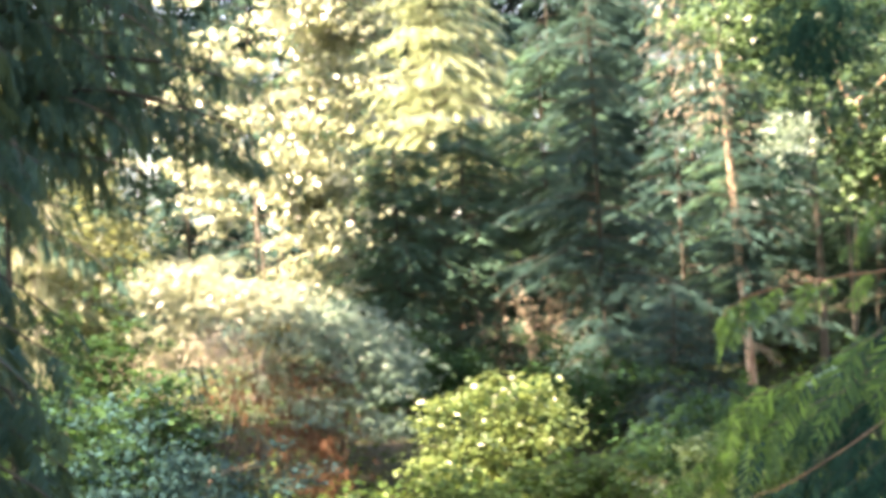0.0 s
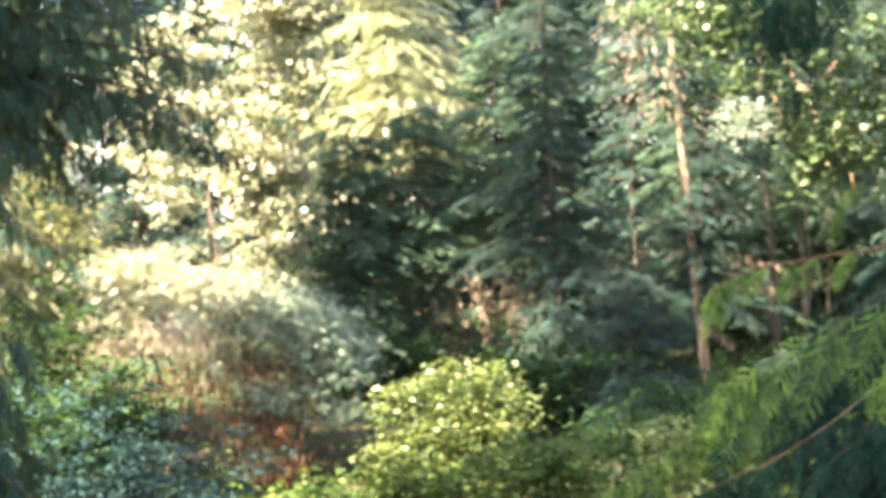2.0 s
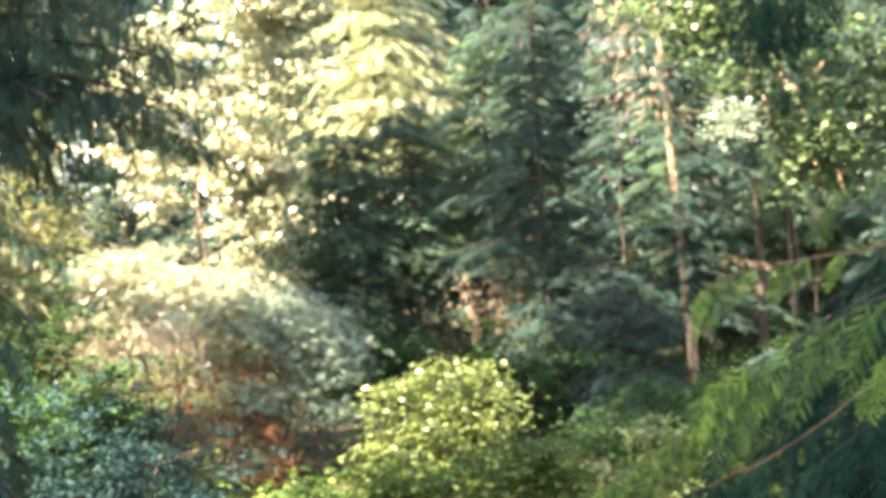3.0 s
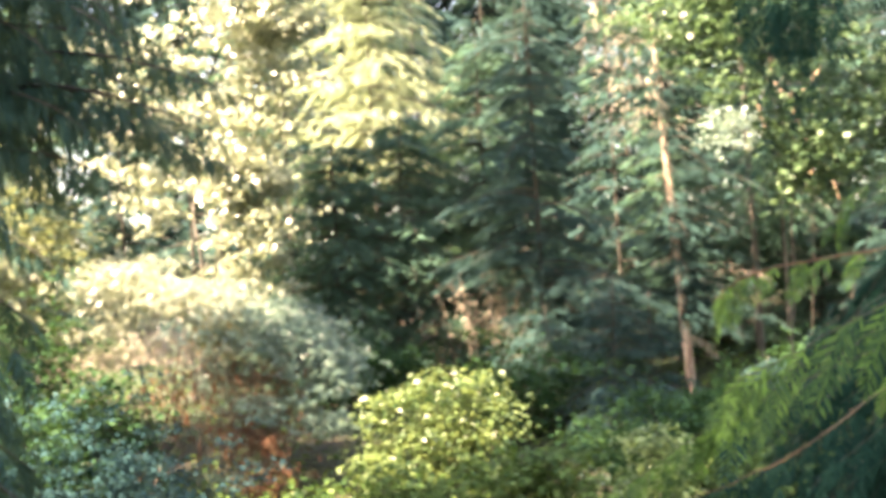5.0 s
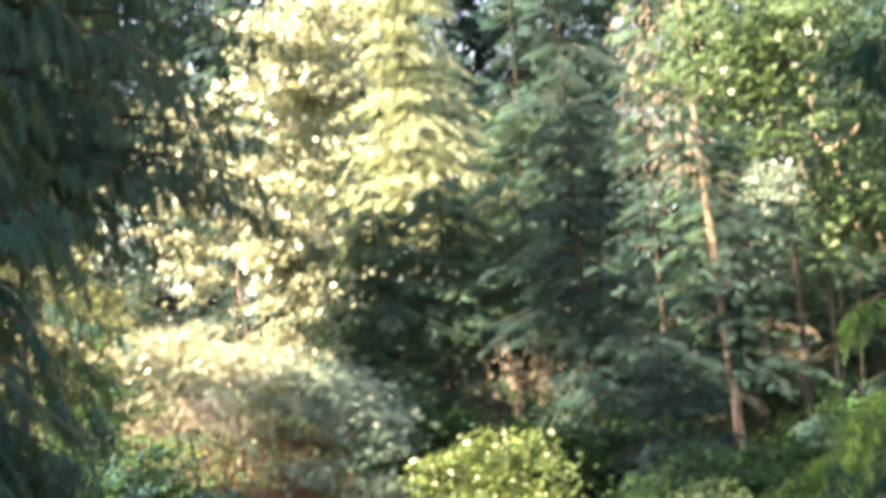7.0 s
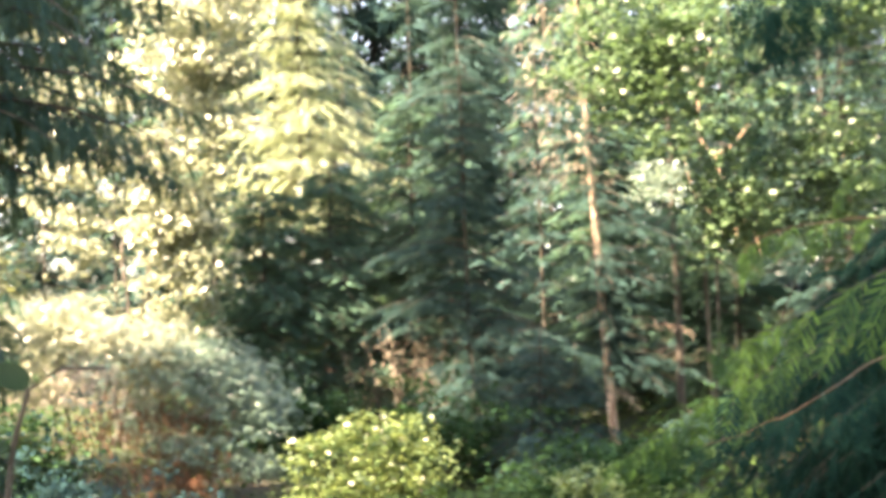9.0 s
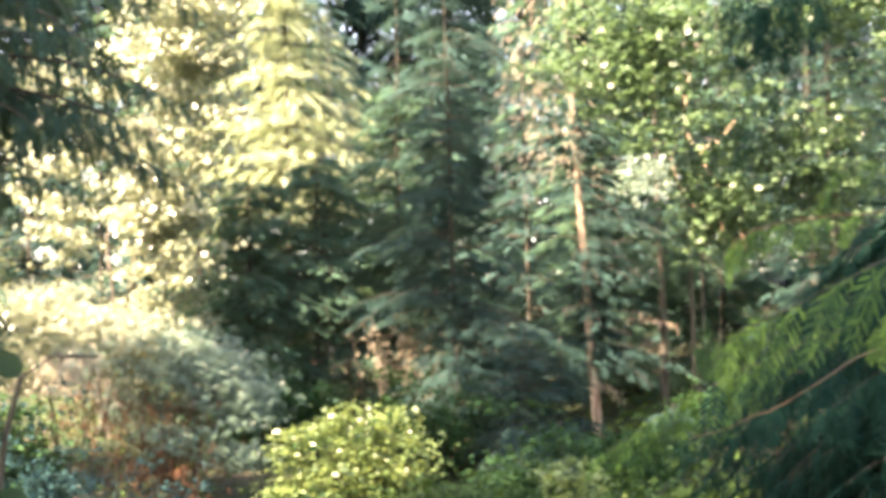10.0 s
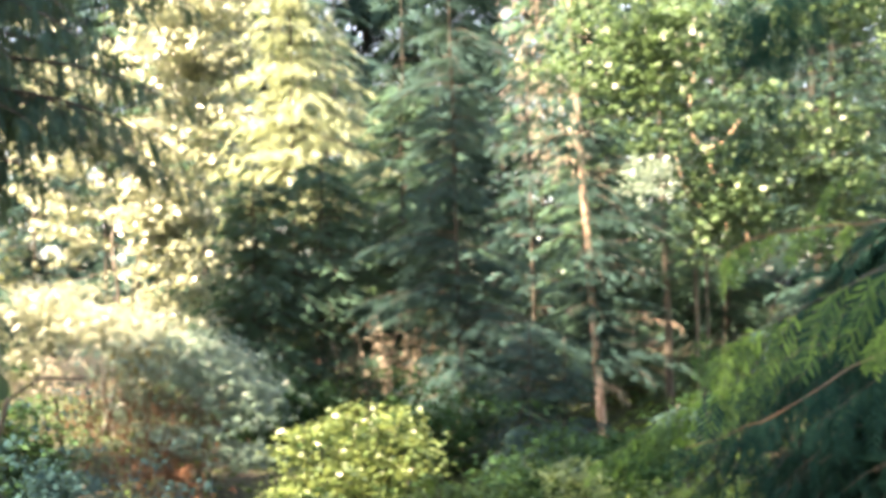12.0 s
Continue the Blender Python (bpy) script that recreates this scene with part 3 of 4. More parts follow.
conifer("tall_fir", "unseen tall fir added to shade the near cedars", (-7.2, -1.8, 0), 18, 2.9, 7.5, 90, 0.55, FIR_DARK, BARK_DARK, 47, shapes=FIR_WIDE, step=0.075, taper=0.3, radius=0.25, group="tall firs")
conifer("tall_fir", "unseen tall fir added to shade the near cedars", (-8.5, 2.2, 0), 19, 3.0, 7.0, 110, 0.7, FIR_DARK, BARK_DARK, 45, shapes=FIR_WIDE, step=0.075, taper=0.3, radius=0.25, group="tall firs")


def far_woods():
    """The massed foliage of the woods beyond, ragged along its top, with a gap of sky."""
    rng = np.random.default_rng(12)
    n = 8600
    x, y = rng.uniform(-24, 28, n), rng.uniform(44, 56, n)
    top = 20.5 + 2 * np.sin(x * 0.8) + 1.5 * np.sin(x * 2.3 + 1) - 4.0 * np.exp(-(((x - 4.3) / 1.1) ** 2))
    ground = lift(x, y)
    z = ground + (top - ground) * rng.random(n) ** 0.75
    a = rng.uniform(0, 2 * np.pi, n)
    ahead = np.stack([np.cos(a), np.sin(a) - 0.4, -0.35 * np.ones(n)], 1)
    up = np.array([0, -0.4, 1.0]) + rng.normal(size=(n, 3)) * 0.4
    me = tri_mesh("far_woods", *scatter(rng, FIR_WIDE, np.stack([x, y, z], 1), ahead, up, rng.uniform(1.1, 2.4, n)))
    me.materials.append(FIR_BLUE)
    tagged(new("far_woods", me), "dense green woods beyond the clearing", "woods", kind="stuff")


far_woods()

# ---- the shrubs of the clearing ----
# One bush in two pieces: half shade and full sun are coloured in.
broadleaf("cedar_bush", "shaded side of the evergreen bush, coloured grey-green, with drooping sprays", (-1.8, 20.8, 0.4),
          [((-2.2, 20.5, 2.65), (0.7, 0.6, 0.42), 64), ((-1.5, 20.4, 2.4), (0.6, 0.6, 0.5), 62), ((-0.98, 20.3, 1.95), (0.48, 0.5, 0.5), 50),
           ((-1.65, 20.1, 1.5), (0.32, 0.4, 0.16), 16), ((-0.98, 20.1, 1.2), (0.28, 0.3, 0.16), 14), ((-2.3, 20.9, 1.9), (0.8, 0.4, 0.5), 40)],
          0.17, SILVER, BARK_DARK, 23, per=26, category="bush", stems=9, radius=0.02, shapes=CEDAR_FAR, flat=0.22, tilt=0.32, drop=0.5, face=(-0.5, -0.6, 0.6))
broadleaf("cedar_bush", "top of the evergreen bush, coloured pale yellow-green as if sunlit", (-3.5, 21.0, 0.45),
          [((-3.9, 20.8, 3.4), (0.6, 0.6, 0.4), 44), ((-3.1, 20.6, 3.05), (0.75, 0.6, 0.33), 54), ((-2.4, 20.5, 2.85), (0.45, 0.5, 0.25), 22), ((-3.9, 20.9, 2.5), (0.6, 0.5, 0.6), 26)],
          0.17, CEDAR_SUNLIT, BARK_DARK, 27, per=30, category="bush", stems=7, radius=0.02, shapes=CEDAR_FAR, flat=0.22, tilt=0.32, drop=0.6, face=(-0.5, -0.6, 0.6))
conifer("cedar_sapling", "young cedar with drooping boughs coloured yellow-green for sunlight", (-6.1, 21.0, 0.4), 4.6, 1.8, 0.5, 110, 0.28, CEDAR_GOLD, BARK_DARK, 36, droop=0.6, hang=0.9, shapes=CEDAR_FAR, taper=0.5, step=0.035)
broadleaf("bright_shrub", "bright yellow-green leafy shrub in a patch of sun", (0.7, 19.5, 0.1), [((0.7, 19.5, 0.75), (1.0, 0.85, 0.9), 200)] + [((x, 19.3, z), (0.13, 0.12, 0.12), 5) for x, z in ((1.45, 1.3), (1.25, 1.62), (0.9, 1.5), (0.6, 1.75), (0.3, 1.55), (-0.02, 1.5), (-0.2, 1.2), (1.6, 1.05))], 0.105, LIME, BARK_GREY, 24, per=24, category="bush", stems=9, radius=0.014)
broadleaf("glossy_shrub", "glossy blue-green shrub in the shade", (-2.4, 12.2, 0.0), [((-2.4, 12.2, 0.9), (1.3, 0.8, 1.2), 360)], 0.055, BLUISH, BARK_GREY, 25, per=34, category="bush", stems=9, radius=0.014)
broadleaf("low_shrub", "low shrub with yellow-green leaves", (2.55, 13.6, 0.0), [((2.55, 13.6, 1.1), (0.34, 0.3, 0.5), 60), ((2.6, 13.55, 0.5), (0.42, 0.36, 0.45), 50)], 0.07, LIME, BARK_GREY, 26, per=20, category="bush", stems=7, radius=0.012)
# Farther shrubs get the darker leaves, so their shade is coloured in.
for k, (x, y, w, h, n) in enumerate(((3.6, 18, 1.7, 1.0, 260), (-3.9, 19.0, 0.9, 1.35, 190), (-5.3, 18.4, 1.0, 1.3, 120), (-4.9, 19.7, 0.9, 1.7, 170), (5.4, 22, 1.2, 0.45, 120), (1.9, 22.5, 1.3, 0.9, 180), (7.2, 24, 1.2, 0.7, 110), (2.9, 26.3, 1.2, 1.0, 120), (-0.6, 24.5, 1.5, 0.9, 160), (4.4, 15, 1.3, 0.8, 200), (8.9, 21, 1.4, 1.2, 150), (-4.6, 16.5, 1.5, 1.3, 160), (1.7, 16.6, 0.9, 0.75, 110), (0.1, 16.2, 0.8, 0.6, 100), (3.0, 14.9, 0.8, 0.7, 100), (1.4, 13.2, 0.7, 0.5, 90), (-0.9, 14.5, 0.8, 0.6, 100))):
    g = float(lift(x, y))
    broadleaf("undergrowth_shrub", "undergrowth shrub with leaves coloured dark green for shade" if y > 15.5 and x < -4 or y > 17 else "low mottled green shrub on the forest floor", (x, y, g), [((x, y, g + h * 0.75), (w, w * 0.75, h * 0.85), n)], 0.095, UNDER if y > 15.5 and x < -4 or y > 17 else FLOOR_LEAF, BARK_DARK, 50 + k, per=24, category="bush", stems=7, radius=0.014, group="undergrowth")


def dead_boughs():
    """Dead cedar boughs under the wide cedar: thin arching stems with hanging dry sprays, one cluster coloured pale as
    if sunlit.
    """
    rng = np.random.default_rng(8)
    base = np.array([-2.6, 19.9, 0.25])
    root = thing("dead_boughs", base, "rust-brown and tan dead cedar boughs under the wide cedar", "branches")
    for centre, size, stems, sprays, material, long in (((-3.1, 19.35, 2.45), (0.3, 0.18, 0.22), 8, 190, STRAW, 0.12), ((-1.75, 19.4, 0.45), (0.3, 0.25, 0.32), 8, 330, RUST, 0.13), ((-2.0, 19.7, 1.15), (0.5, 0.3, 0.3), 8, 330, RUST, 0.13),
                                                        ((-1.8, 20.0, 1.75), (0.5, 0.25, 0.35), 8, 300, RUST, 0.13), ((-2.9, 19.7, 1.75), (0.5, 0.3, 0.3), 8, 190, RUST, 0.12), ((-2.25, 19.95, 2.55), (0.35, 0.15, 0.22), 6, 150, OLIVE, 0.12)):
        centre = np.array(centre) - base
        for k in range(stems):
            goal = centre + rng.normal(size=3) * size * 0.8
            s = np.linspace(0, 1, 8)[:, None]
            foot = np.array([centre[0] * 0.5 + rng.normal() * 0.2, centre[1] + 0.5 + rng.normal() * 0.1, -0.1])
            line = foot + (goal - foot) * np.concatenate([s, s, s**0.7], 1)
            line[1:] += rng.normal(size=(7, 3)) * 0.025
            part("dead_bough", tri_mesh("dead_bough", *tube(line, np.linspace(0.007, 0.003, 8), 5, k)), BARK_DARK, root)
        pos = centre + rng.normal(size=(sprays, 3)) * size * 0.75
        ahead = rng.normal(size=(sprays, 3)) * 0.5 + (0.2, -0.1, -0.8)
        up = rng.normal(size=(sprays, 3)) * 0.5 + (0, -0.7, 0.7)
        part("dead_sprays", tri_mesh("dead_sprays", *scatter(rng, CEDAR_FAR, pos, ahead, up, long * rng.uniform(0.6, 1.4, sprays))), material, root, kind="stuff")


dead_boughs()


def bracken():
    """Dead twigs and dry tan bracken standing on the slope under the firs."""
    rng = np.random.default_rng(9)
    root = thing("bracken", (2.3, 26.2, float(lift(2.3, 26.2))), "dry tan bracken and dead twigs on the slope", "bracken")
    pos, ahead, up, size = [], [], [], []
    for k in range(60):
        x, y = rng.normal(0.05, 0.75), rng.normal(-0.1, 0.25)
        foot = np.array([x, y, -0.05])
        goal = np.array([x * 1.25 + rng.normal() * 0.3, y + rng.normal() * 0.15 - 0.1, rng.uniform(1.0, 2.4)])
        s = np.linspace(0, 1, 8)[:, None]
        line = foot + (goal - foot) * np.concatenate([s**1.3, s, s], 1)
        line[1:] += rng.normal(size=(7, 3)) * 0.03
        part("stem", tri_mesh("stem", *tube(line, np.linspace(0.012, 0.004, 8), 5, k)), BARK_DARK if k % 3 else BARK_GREY, root)
        for q in rng.uniform(0.35, 1.0, 24):
            pos.append([np.interp(q * 7, range(8), line[:, c]) for c in range(3)])
            a = rng.uniform(0, 2 * np.pi)
            ahead.append((np.cos(a), np.sin(a), rng.uniform(-0.8, 0.4)))
            up.append((rng.normal() * 0.5, -0.6 + rng.normal() * 0.5, 0.8))
            size.append(rng.uniform(0.06, 0.16))
    part("dry_fronds", tri_mesh("dry_fronds", *scatter(rng, FIR, pos, ahead, up, size)), STRAW, root, kind="stuff")


bracken()


def ground_cover():
    """Low leaves over the forest floor, in drifts."""
    rng = np.random.default_rng(10)
    n = 25000
    x, y = rng.uniform(-7, 9, n), 8.5 + 22 * rng.random(n) ** 1.5
    keep = np.array([noise.noise((float(i) * 0.6, float(j) * 0.6, 0)) for i, j in zip(x, y)]) + rng.normal(size=n) * 0.25 > -0.45
    x, y = x[keep], y[keep]
    n = len(x)
    z = lift(x, y) + 0.05 + 0.4 * rng.random(n) ** 2
    a = rng.uniform(0, 2 * np.pi, n)
    ahead = np.stack([np.cos(a), np.sin(a), rng.uniform(-0.3, 0.3, n)], 1)
    up = np.array([0, 0, 1.0]) + rng.normal(size=(n, 3)) * 0.5
    me = tri_mesh("ground_cover", *scatter(rng, BROAD, np.stack([x, y, z], 1), ahead, up, rng.uniform(0.05, 0.14, n)))
    me.materials.append(FLOOR_LEAF)
    tagged(new("ground_cover", me), "low green leaves covering the forest floor", "ground cover", kind="stuff")


ground_cover()

# ---- the dark cedars beside the camera ----
conifer("cedar_tree", "dark cedar with long hanging sprays", (-2.35, 8.2, 0), 8.0, 1.5, 3.8, 230, 0.21, CEDAR_DARK, BARK_DARK, 28, rise=0.15, droop=0.4, hang=1.5, shapes=CEDAR_WIDE, radius=0.02, step=0.036, taper=0.2, gaps=0.24, skirt=((0.6, 3.8, 0.2, 30),))
conifer("cedar_tree", "dark cedar with ragged drooping boughs", (-3.35, 10.6, 0), 9.5, 1.2, 1.9, 80, 0.26, CEDAR_DARK, BARK_DARK, 30, rise=0.1, droop=0.5, hang=1.3, shapes=CEDAR_WIDE, radius=0.07, step=0.034, taper=0.2, gaps=0.45)
conifer("cedar_tree", "dark shaded cedar with dense hanging sprays", (-2.2, 5.3, 0), 4.9, 1.15, 0.3, 330, 0.3, CEDAR_DARK, BARK_DARK, 29, rise=0.1, droop=0.5, hang=1.2, shapes=CEDAR_WIDE, radius=0.06, step=0.039, taper=0.4, skirt=((0.5, 3.1, 0.78, 230),))


# ---- the near cedar ----
def frond_shape(seed, pairs=9):
    """A cedar frond one long: a rachis with two rows of narrow side shoots swept forward, each with a short tooth."""
    rng = np.random.default_rng(seed)
    bend, sway = rng.uniform(0.1, 0.35), rng.uniform(-0.1, 0.1)
    v, t = [], []

    def blade(a, b, width, sag):
        k, d = len(v), np.subtract(b, a)
        side = np.array([-d[1], d[0], 0]) / (np.hypot(d[0], d[1]) + 1e-9) * width
        mid = np.add(a, d * 0.5) + np.array([0, 0, sag])
        v.extend([tuple(a), tuple(mid + side), tuple(b), tuple(mid - side)])
        t.extend([(k, k + 1, k + 2), (k, k + 2, k + 3)])

    def at(x):
        return np.array([x, sway * np.sin(3 * x), -bend * x * x])

    for i in range(6):
        blade(at(i / 6), at((i + 1.1) / 6), 0.022 * (1.2 - i / 6), 0)
    for i in range(pairs):
        for s in (1, -1):
            x = (i + 0.5 + 0.25 * s + rng.normal() * 0.1) / (pairs + 0.8)
            long = (0.34 * (1 - x) ** 0.75 + 0.06) * rng.uniform(0.7, 1.2) * min(1, 0.5 + 3 * x)
            foot = at(x)
            tip = foot + np.array([long * 0.72, s * long * 0.72, -0.3 * long])
            blade(foot, tip, 0.027, 0.012)
            k, here = len(v), foot + (tip - foot) * 0.4
            v.extend([tuple(here), tuple(here + (tip - foot) * 0.2), tuple(here + np.array([0.03, s * 0.11, -0.01]) * (1.1 - x))])
            t.append((k, k + 1, k + 2))
    return np.array(v, float), np.array(t)


def near_cedar():
    rng = np.random.default_rng(77)
    foot = np.array([2.5, 3.7, 0.0])
    root = thing("cedar_tree", foot, "green cedar with flat toothed fronds on orange-brown boughs", "tree")
    line = trunk_line((0, 0, -0.2), (0.1, 0, 12), 0.1, 4)
    part("trunk", tri_mesh("trunk", *tube(line, np.linspace(0.16, 0.02, len(line)), 10, 4, 0.06)), BARK_RED, root)
    meshes = [tri_mesh("frond", *frond_shape(s)) for s in range(8)]
    shade_meshes = [tri_mesh("old_frond", *frond_shape(s + 20)) for s in range(4)]
    fill, high = [], []

    def frond(place, ahead, up, size, single, in_shade=False, high_up=False):
        if not single:
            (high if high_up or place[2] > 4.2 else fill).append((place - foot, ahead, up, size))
            return
        a = Vector(ahead).normalized()
        b = Vector(up).cross(a).normalized()
        m = Matrix((a, b, a.cross(b))).transposed().to_4x4()
        ob = part("old_frond", shade_meshes[int(rng.integers(4))], CEDAR_SHADE, root) if in_shade else part("frond", meshes[int(rng.integers(8))], CEDAR_NEAR, root)
        ob.matrix_local = Matrix.Translation(Vector(place - foot)) @ m @ Matrix.Scale(size, 4)

    def bough(points, count, size, single=True, start=0.25, thick=0.0016, hang=0.75, in_shade=False, high_up=False):
        pts = np.array(points, float)
        n = 24
        u = np.linspace(0, len(pts) - 1, n)
        path = np.stack([np.interp(u, range(len(pts)), pts[:, c]) for c in range(3)], 1)
        for _ in range(3):
            path[1:-1] = (path[:-2] + path[1:-1] * 2 + path[2:]) / 4
        path[1:-1] += rng.normal(size=(n - 2, 3)) * 0.002
        part("bough", tri_mesh("bough", *tube(path - foot, np.linspace(thick * 1.6, thick * 0.35, n), 6, int(rng.integers(99)))), TWIG if thick > 0.002 else BARK_DARK, root)
        for k in range(count):
            q = start + (1 - start) * (k + 0.5 * rng.random()) / count
            i = q * (n - 1)
            here = np.array([np.interp(i, range(n), path[:, c]) for c in range(3)])
            j = min(int(i), n - 2)
            on = path[j + 1] - path[j]
            on = on / np.linalg.norm(on)
            side = np.cross(on, (0, 0, 1)) * (1 if k % 2 else -1)
            way = on * rng.uniform(0.5, 0.95) + side * rng.uniform(0.0, 0.35) + np.array([0, 0, -hang * rng.uniform(0.5, 1.3)])
            face = np.array([-0.25, -0.7, 0.65]) + rng.normal(size=3) * (0.3 if single else 0.6)
            way = way + rng.normal(size=3) * (0.12 if single else 0.5)
            frond(here, way, face, size * rng.uniform(0.65, 1.2) * (1 - 0.62 * q), single, in_shade or q < 0.7 and rng.random() < 0.25, high_up)
        frond(path[-1], on + np.array([0, 0, -0.35]), (0, -0.6, 0.8), size * 0.32, single, in_shade, high_up)

    # boughs that stand clear, from the top down
    bough([(2.5, 3.7, 3.25), (1.8, 3.2, 3.15), (1.4, 2.9, 3.05), (1.25, 2.9, 3.06), (1.18, 2.9, 3.03), (1.12, 2.9, 2.95)], 8, 0.16, start=0.55)
    bough([(2.5, 3.7, 3.1), (1.6, 2.9, 3.0), (1.16, 2.5, 2.895), (0.94, 2.35, 2.88), (0.8, 2.35, 2.862), (0.75, 2.35, 2.83), (0.74, 2.35, 2.82)], 10, 0.17, start=0.42, thick=0.0021, hang=0.9)
    bough([(2.5, 3.7, 3.0), (1.7, 3.1, 2.95), (1.2, 2.6, 2.82), (1.06, 2.5, 2.78), (0.9, 2.5, 2.7), (0.82, 2.5, 2.675), (0.77, 2.5, 2.635)], 13, 0.27, start=0.34, hang=0.9)
    bough([(2.5, 3.7, 2.8), (1.9, 3.6, 2.72), (1.5, 3.3, 2.63), (1.2, 2.9, 2.6), (0.98, 2.55, 2.555), (0.86, 2.5, 2.5), (0.78, 2.5, 2.475), (0.69, 2.5, 2.45)], 15, 0.2, start=0.5, thick=0.0021, hang=1.0, in_shade=True)
    bough([(2.5, 3.7, 2.8), (1.7, 3.4, 2.76), (1.32, 3.2, 2.68), (1.07, 3.2, 2.58), (0.96, 3.2, 2.54), (0.86, 3.2, 2.49), (0.76, 3.2, 2.43), (0.67, 3.2, 2.37)], 13, 0.26, start=0.36)
    bough([(2.5, 3.7, 2.9), (1.8, 3.3, 2.9), (1.4, 3.05, 2.86), (1.22, 3.0, 2.78), (1.1, 3.0, 2.68)], 9, 0.17, start=0.42, in_shade=True)
    bough([(2.5, 3.7, 2.95), (1.8, 3.0, 2.92), (1.35, 2.55, 2.82), (1.15, 2.45, 2.74), (1.05, 2.4, 2.66)], 9, 0.24, start=0.4, hang=1.1)
    bough([(2.5, 3.7, 2.8), (1.8, 3.0, 2.75), (1.35, 2.65, 2.67), (1.15, 2.55, 2.6), (0.98, 2.5, 2.5)], 12, 0.26, start=0.4, hang=1.1, in_shade=True)
    # the layers of fronds behind them, most in the shade colour
    for k in range(7):
        y, drop = rng.uniform(3.1, 3.5), rng.uniform(-0.05, 0.08)
        far = 0.8 + 0.28 * (y - 2.5) + rng.uniform(0.0, 0.12)
        bough([(2.5, 3.7, 2.9 - drop), (1.7, 3.3, 2.88 - drop), (far + 0.5, y + 0.1, 2.8 - drop), (far + 0.25, y, 2.7 - drop), (far, y, 2.52 - drop)], 11, 0.25, start=0.4, hang=0.9, in_shade=k % 4 > 0)
    # a dark hanging branch, its fronds in the shade colour
    for k in range(5):
        end = np.array([1.11, 3.3, 3.51]) + rng.normal(size=3) * (0.05, 0.07, 0.03) + (0.05, 0, 0.04)
        bough([(2.5, 3.7, 3.9), (1.8, 3.4, 3.75), tuple((end + (1.8, 3.4, 3.7)) / 2), tuple(end)], 9, 0.13, start=0.6, hang=1.2, in_shade=True)
        for _ in range(20):
            place = end + rng.normal(size=3) * (0.05, 0.08, 0.08) + (0, 0, -0.08)
            frond(place, (rng.normal() * 0.5, rng.normal() * 0.4, -1), (rng.normal() * 0.6, -1, 0.4), rng.uniform(0.06, 0.12), True, True)
    # unseen boughs added overhead beside the viewpoint to block sky light
    for k in range(44):
        a, long = radians(rng.uniform(195, 330)), rng.uniform(1.2, 2.6)
        x, y, z = foot[0] + np.cos(a) * long, foot[1] + np.sin(a) * long, rng.uniform(3.95, 4.6)
        x = max(x, 1.5 + 0.4 * max(0, y - 1.8))
        bough([(2.5, 3.7, z), ((2.5 + x) / 2, (3.7 + y) / 2, z + 0.1), (x, y, z - 0.1)], 18, 0.36, False, hang=0.4, high_up=True)
    # the upper crown, out of view and made dense to darken what hangs below
    for k in range(64):
        z = 5.0 + 6.2 * (k / 64) ** 1.3
        a, long = rng.uniform(0, 2 * np.pi), 2.3 * (1 - k / 74) * rng.uniform(0.7, 1.1)
        x, y = foot[0] + np.cos(a) * long, foot[1] + np.sin(a) * long
        bough([(2.5, 3.7, z), ((2.5 + x) / 2, (3.7 + y) / 2, z + 0.1), (x, y, z - 0.3 * long)], 20, 0.42, False, hang=1.0)
    # an upright shoot
    for k, (dx, dz, size) in enumerate(((0, 1, 0.19), (-0.35, 1, 0.13), (0.3, 1, 0.12), (-0.6, 0.8, 0.1))):
        frond(np.array([0.95, 3.2, 2.53 + 0.008 * k]), (dx, -0.1, dz), (0.1, -1, 0.2), size * 0.8, True)
    # the inner boughs below, coloured dark for the shade inside the tree
    for k in range(125):
        y = rng.uniform(3.5, 4.9)
        z = 2.75 - 1.5 * rng.random() ** 0.8
        reach = 0.22 + 0.2 * y + 0.45 * max(0, z - 1.9) + rng.uniform(0, 0.35)
        bough([(2.5, 3.7, z + 0.35), (1.9, (y + 3.7) / 2, z + 0.42), ((reach + 1.9) / 2, y, z + 0.28), (reach, y, z - 0.05)], 22, 0.225, False)
    sites = [np.array([f[i] for f in high]) for i in range(4)]
    part("upper_fronds", tri_mesh("upper_fronds", *scatter(rng, CEDAR_WIDE, *sites)), CEDAR_NEAR, root, kind="stuff")
    pos, ahead, up, size = (np.array([f[i] for f in fill]) for i in range(4))
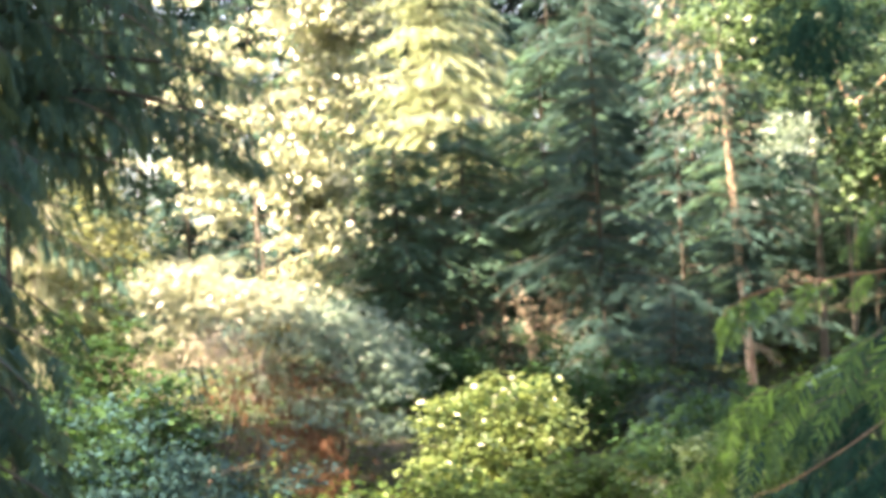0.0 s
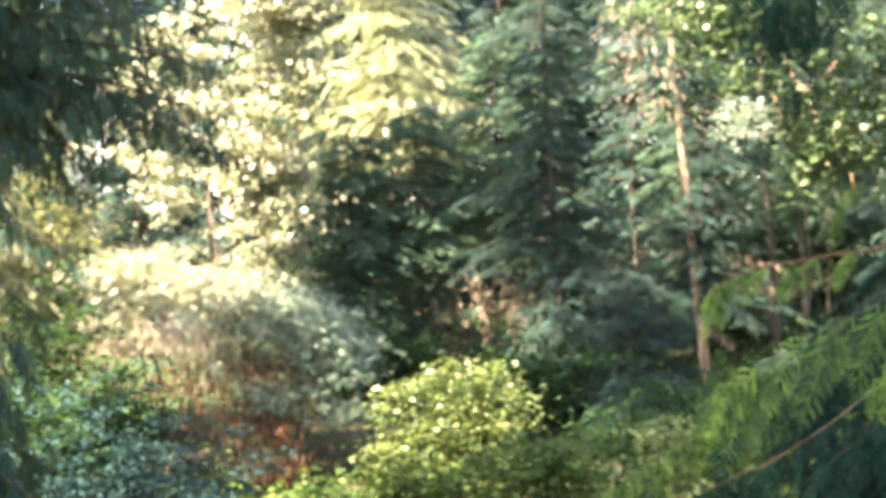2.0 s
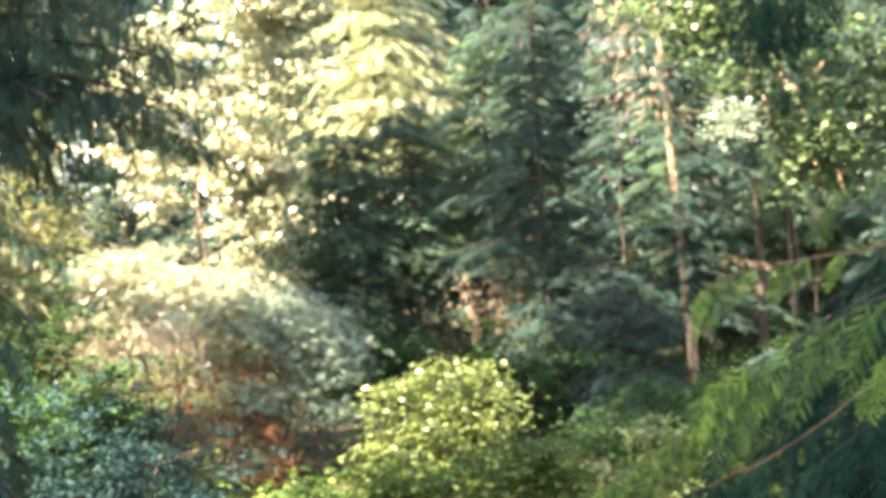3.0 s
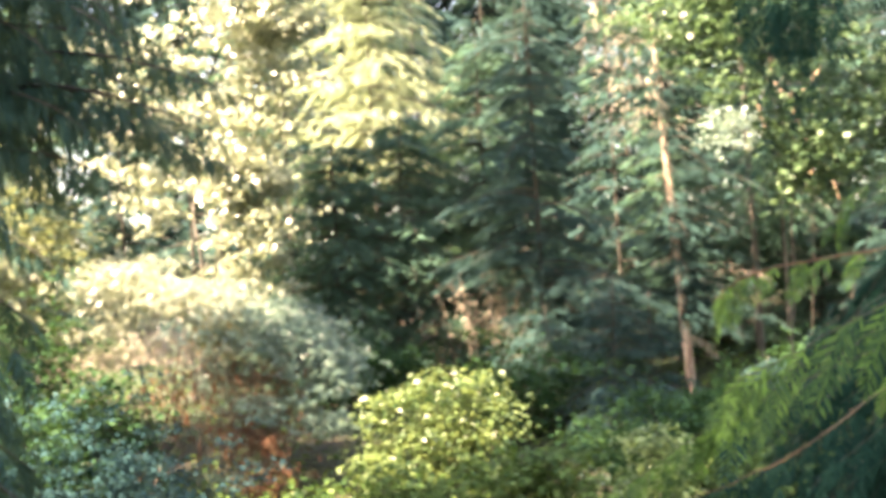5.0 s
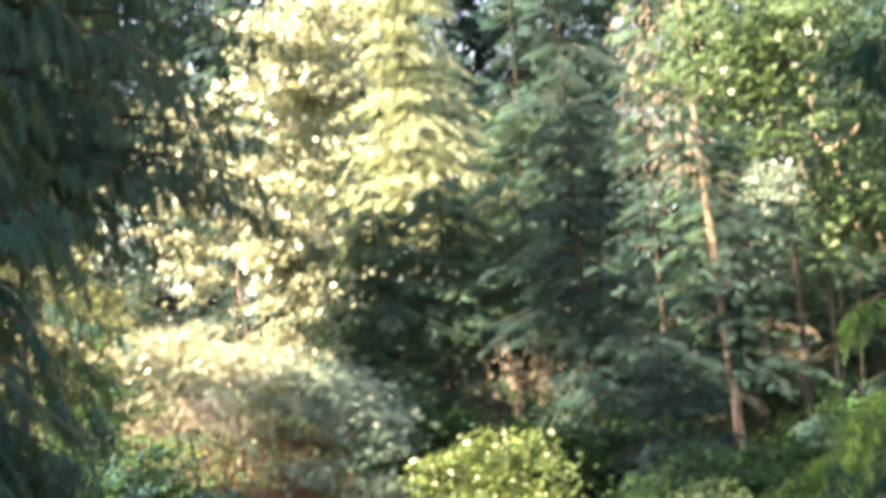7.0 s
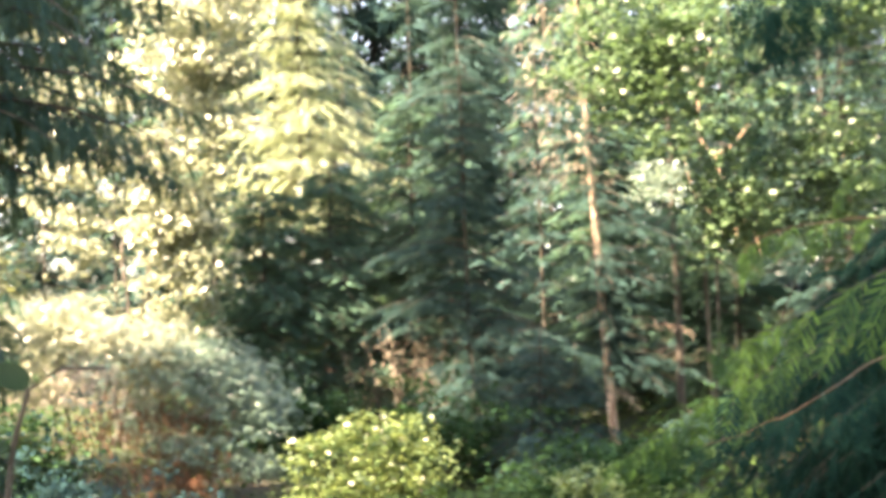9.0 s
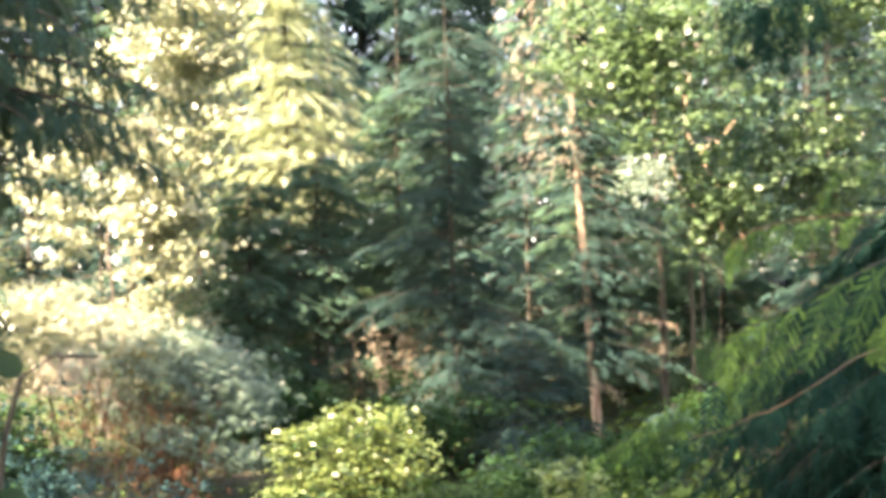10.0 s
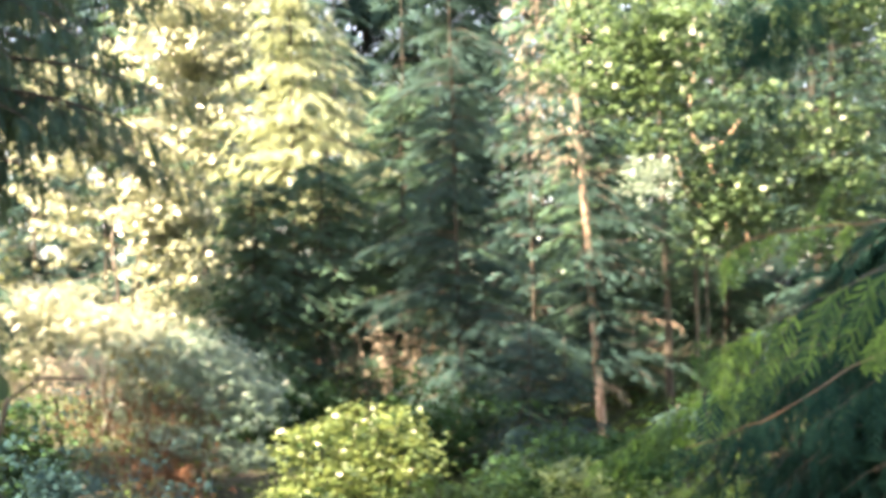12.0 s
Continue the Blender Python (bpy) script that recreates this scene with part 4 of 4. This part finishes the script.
    part("inner_fronds", tri_mesh("inner_fronds", *scatter(rng, CEDAR, pos, ahead, up, size)), CEDAR_SHADE, root, "inner fronds coloured dark blue-green to stand in for shade", kind="stuff")


near_cedar()


def near_leaf(place, ahead, up, size, parent, seed):
    """One smooth oval leaf with a folded midrib and a drooping tip."""
    rng = np.random.default_rng(seed)
    n = 9
    x = np.linspace(0, 1, n)
    w = 0.3 * np.sin(np.pi * x**0.8) ** 0.8
    z = -0.22 * x**2
    mid = np.stack([x, 0 * x, z], 1)
    left, right = np.stack([x, w, z + 0.25 * w], 1), np.stack([x, -w, z + 0.25 * w + rng.normal() * 0.02], 1)
    v = np.concatenate([mid, left, right])
    t = [q for i in range(n - 1) for q in ((i, i + 1, n + i + 1), (i, n + i + 1, n + i), (i, 2 * n + i, 2 * n + i + 1), (i, 2 * n + i + 1, i + 1))]
    part("leaf", tri_mesh("leaf", *scatter(rng, [(v, np.array(t))], [place], [ahead], [up], [size])), TWIG_LEAF, parent)


def near_twig():
    """A leafy twig close to the camera: an arching stem with a few dark leaves."""
    root = thing("leafy_twig", (-0.36, 1.02, 2.44), "arching twig with a few dark green leaves", "twig")
    stem = np.array([(-0.02, 0.02, -2.5), (-0.01, 0, -1.0), (0.0, 0, 0.0), (0.017, -0.01, 0.14), (0.034, -0.028, 0.19), (0.062, -0.028, 0.208), (0.1, -0.028, 0.207)])
    part("stem", tri_mesh("stem", *tube(stem, np.linspace(0.0045, 0.0017, 7), 6, 1)), BARK_DARK, root)
    for k, (p, d, u, z) in enumerate((((0.034, -0.028, 0.19), (-0.6, 0.1, 0.55), (0.3, -1, 0.4), 0.042), ((0.017, -0.017, 0.14), (-1, 0, -0.1), (0, -0.6, 1), 0.045), ((0.0, 0, 0.056), (0.9, -0.1, 0.3), (0, -0.6, 1), 0.045),
                                      ((-0.006, 0, 0.067), (-0.9, -0.2, 0.5), (0, -0.6, 1), 0.05), ((0.011, -0.011, 0.09), (0.5, -0.3, -0.2), (0, -0.6, 1), 0.04))):
        near_leaf(p, d, u, z, root, k)


near_twig()
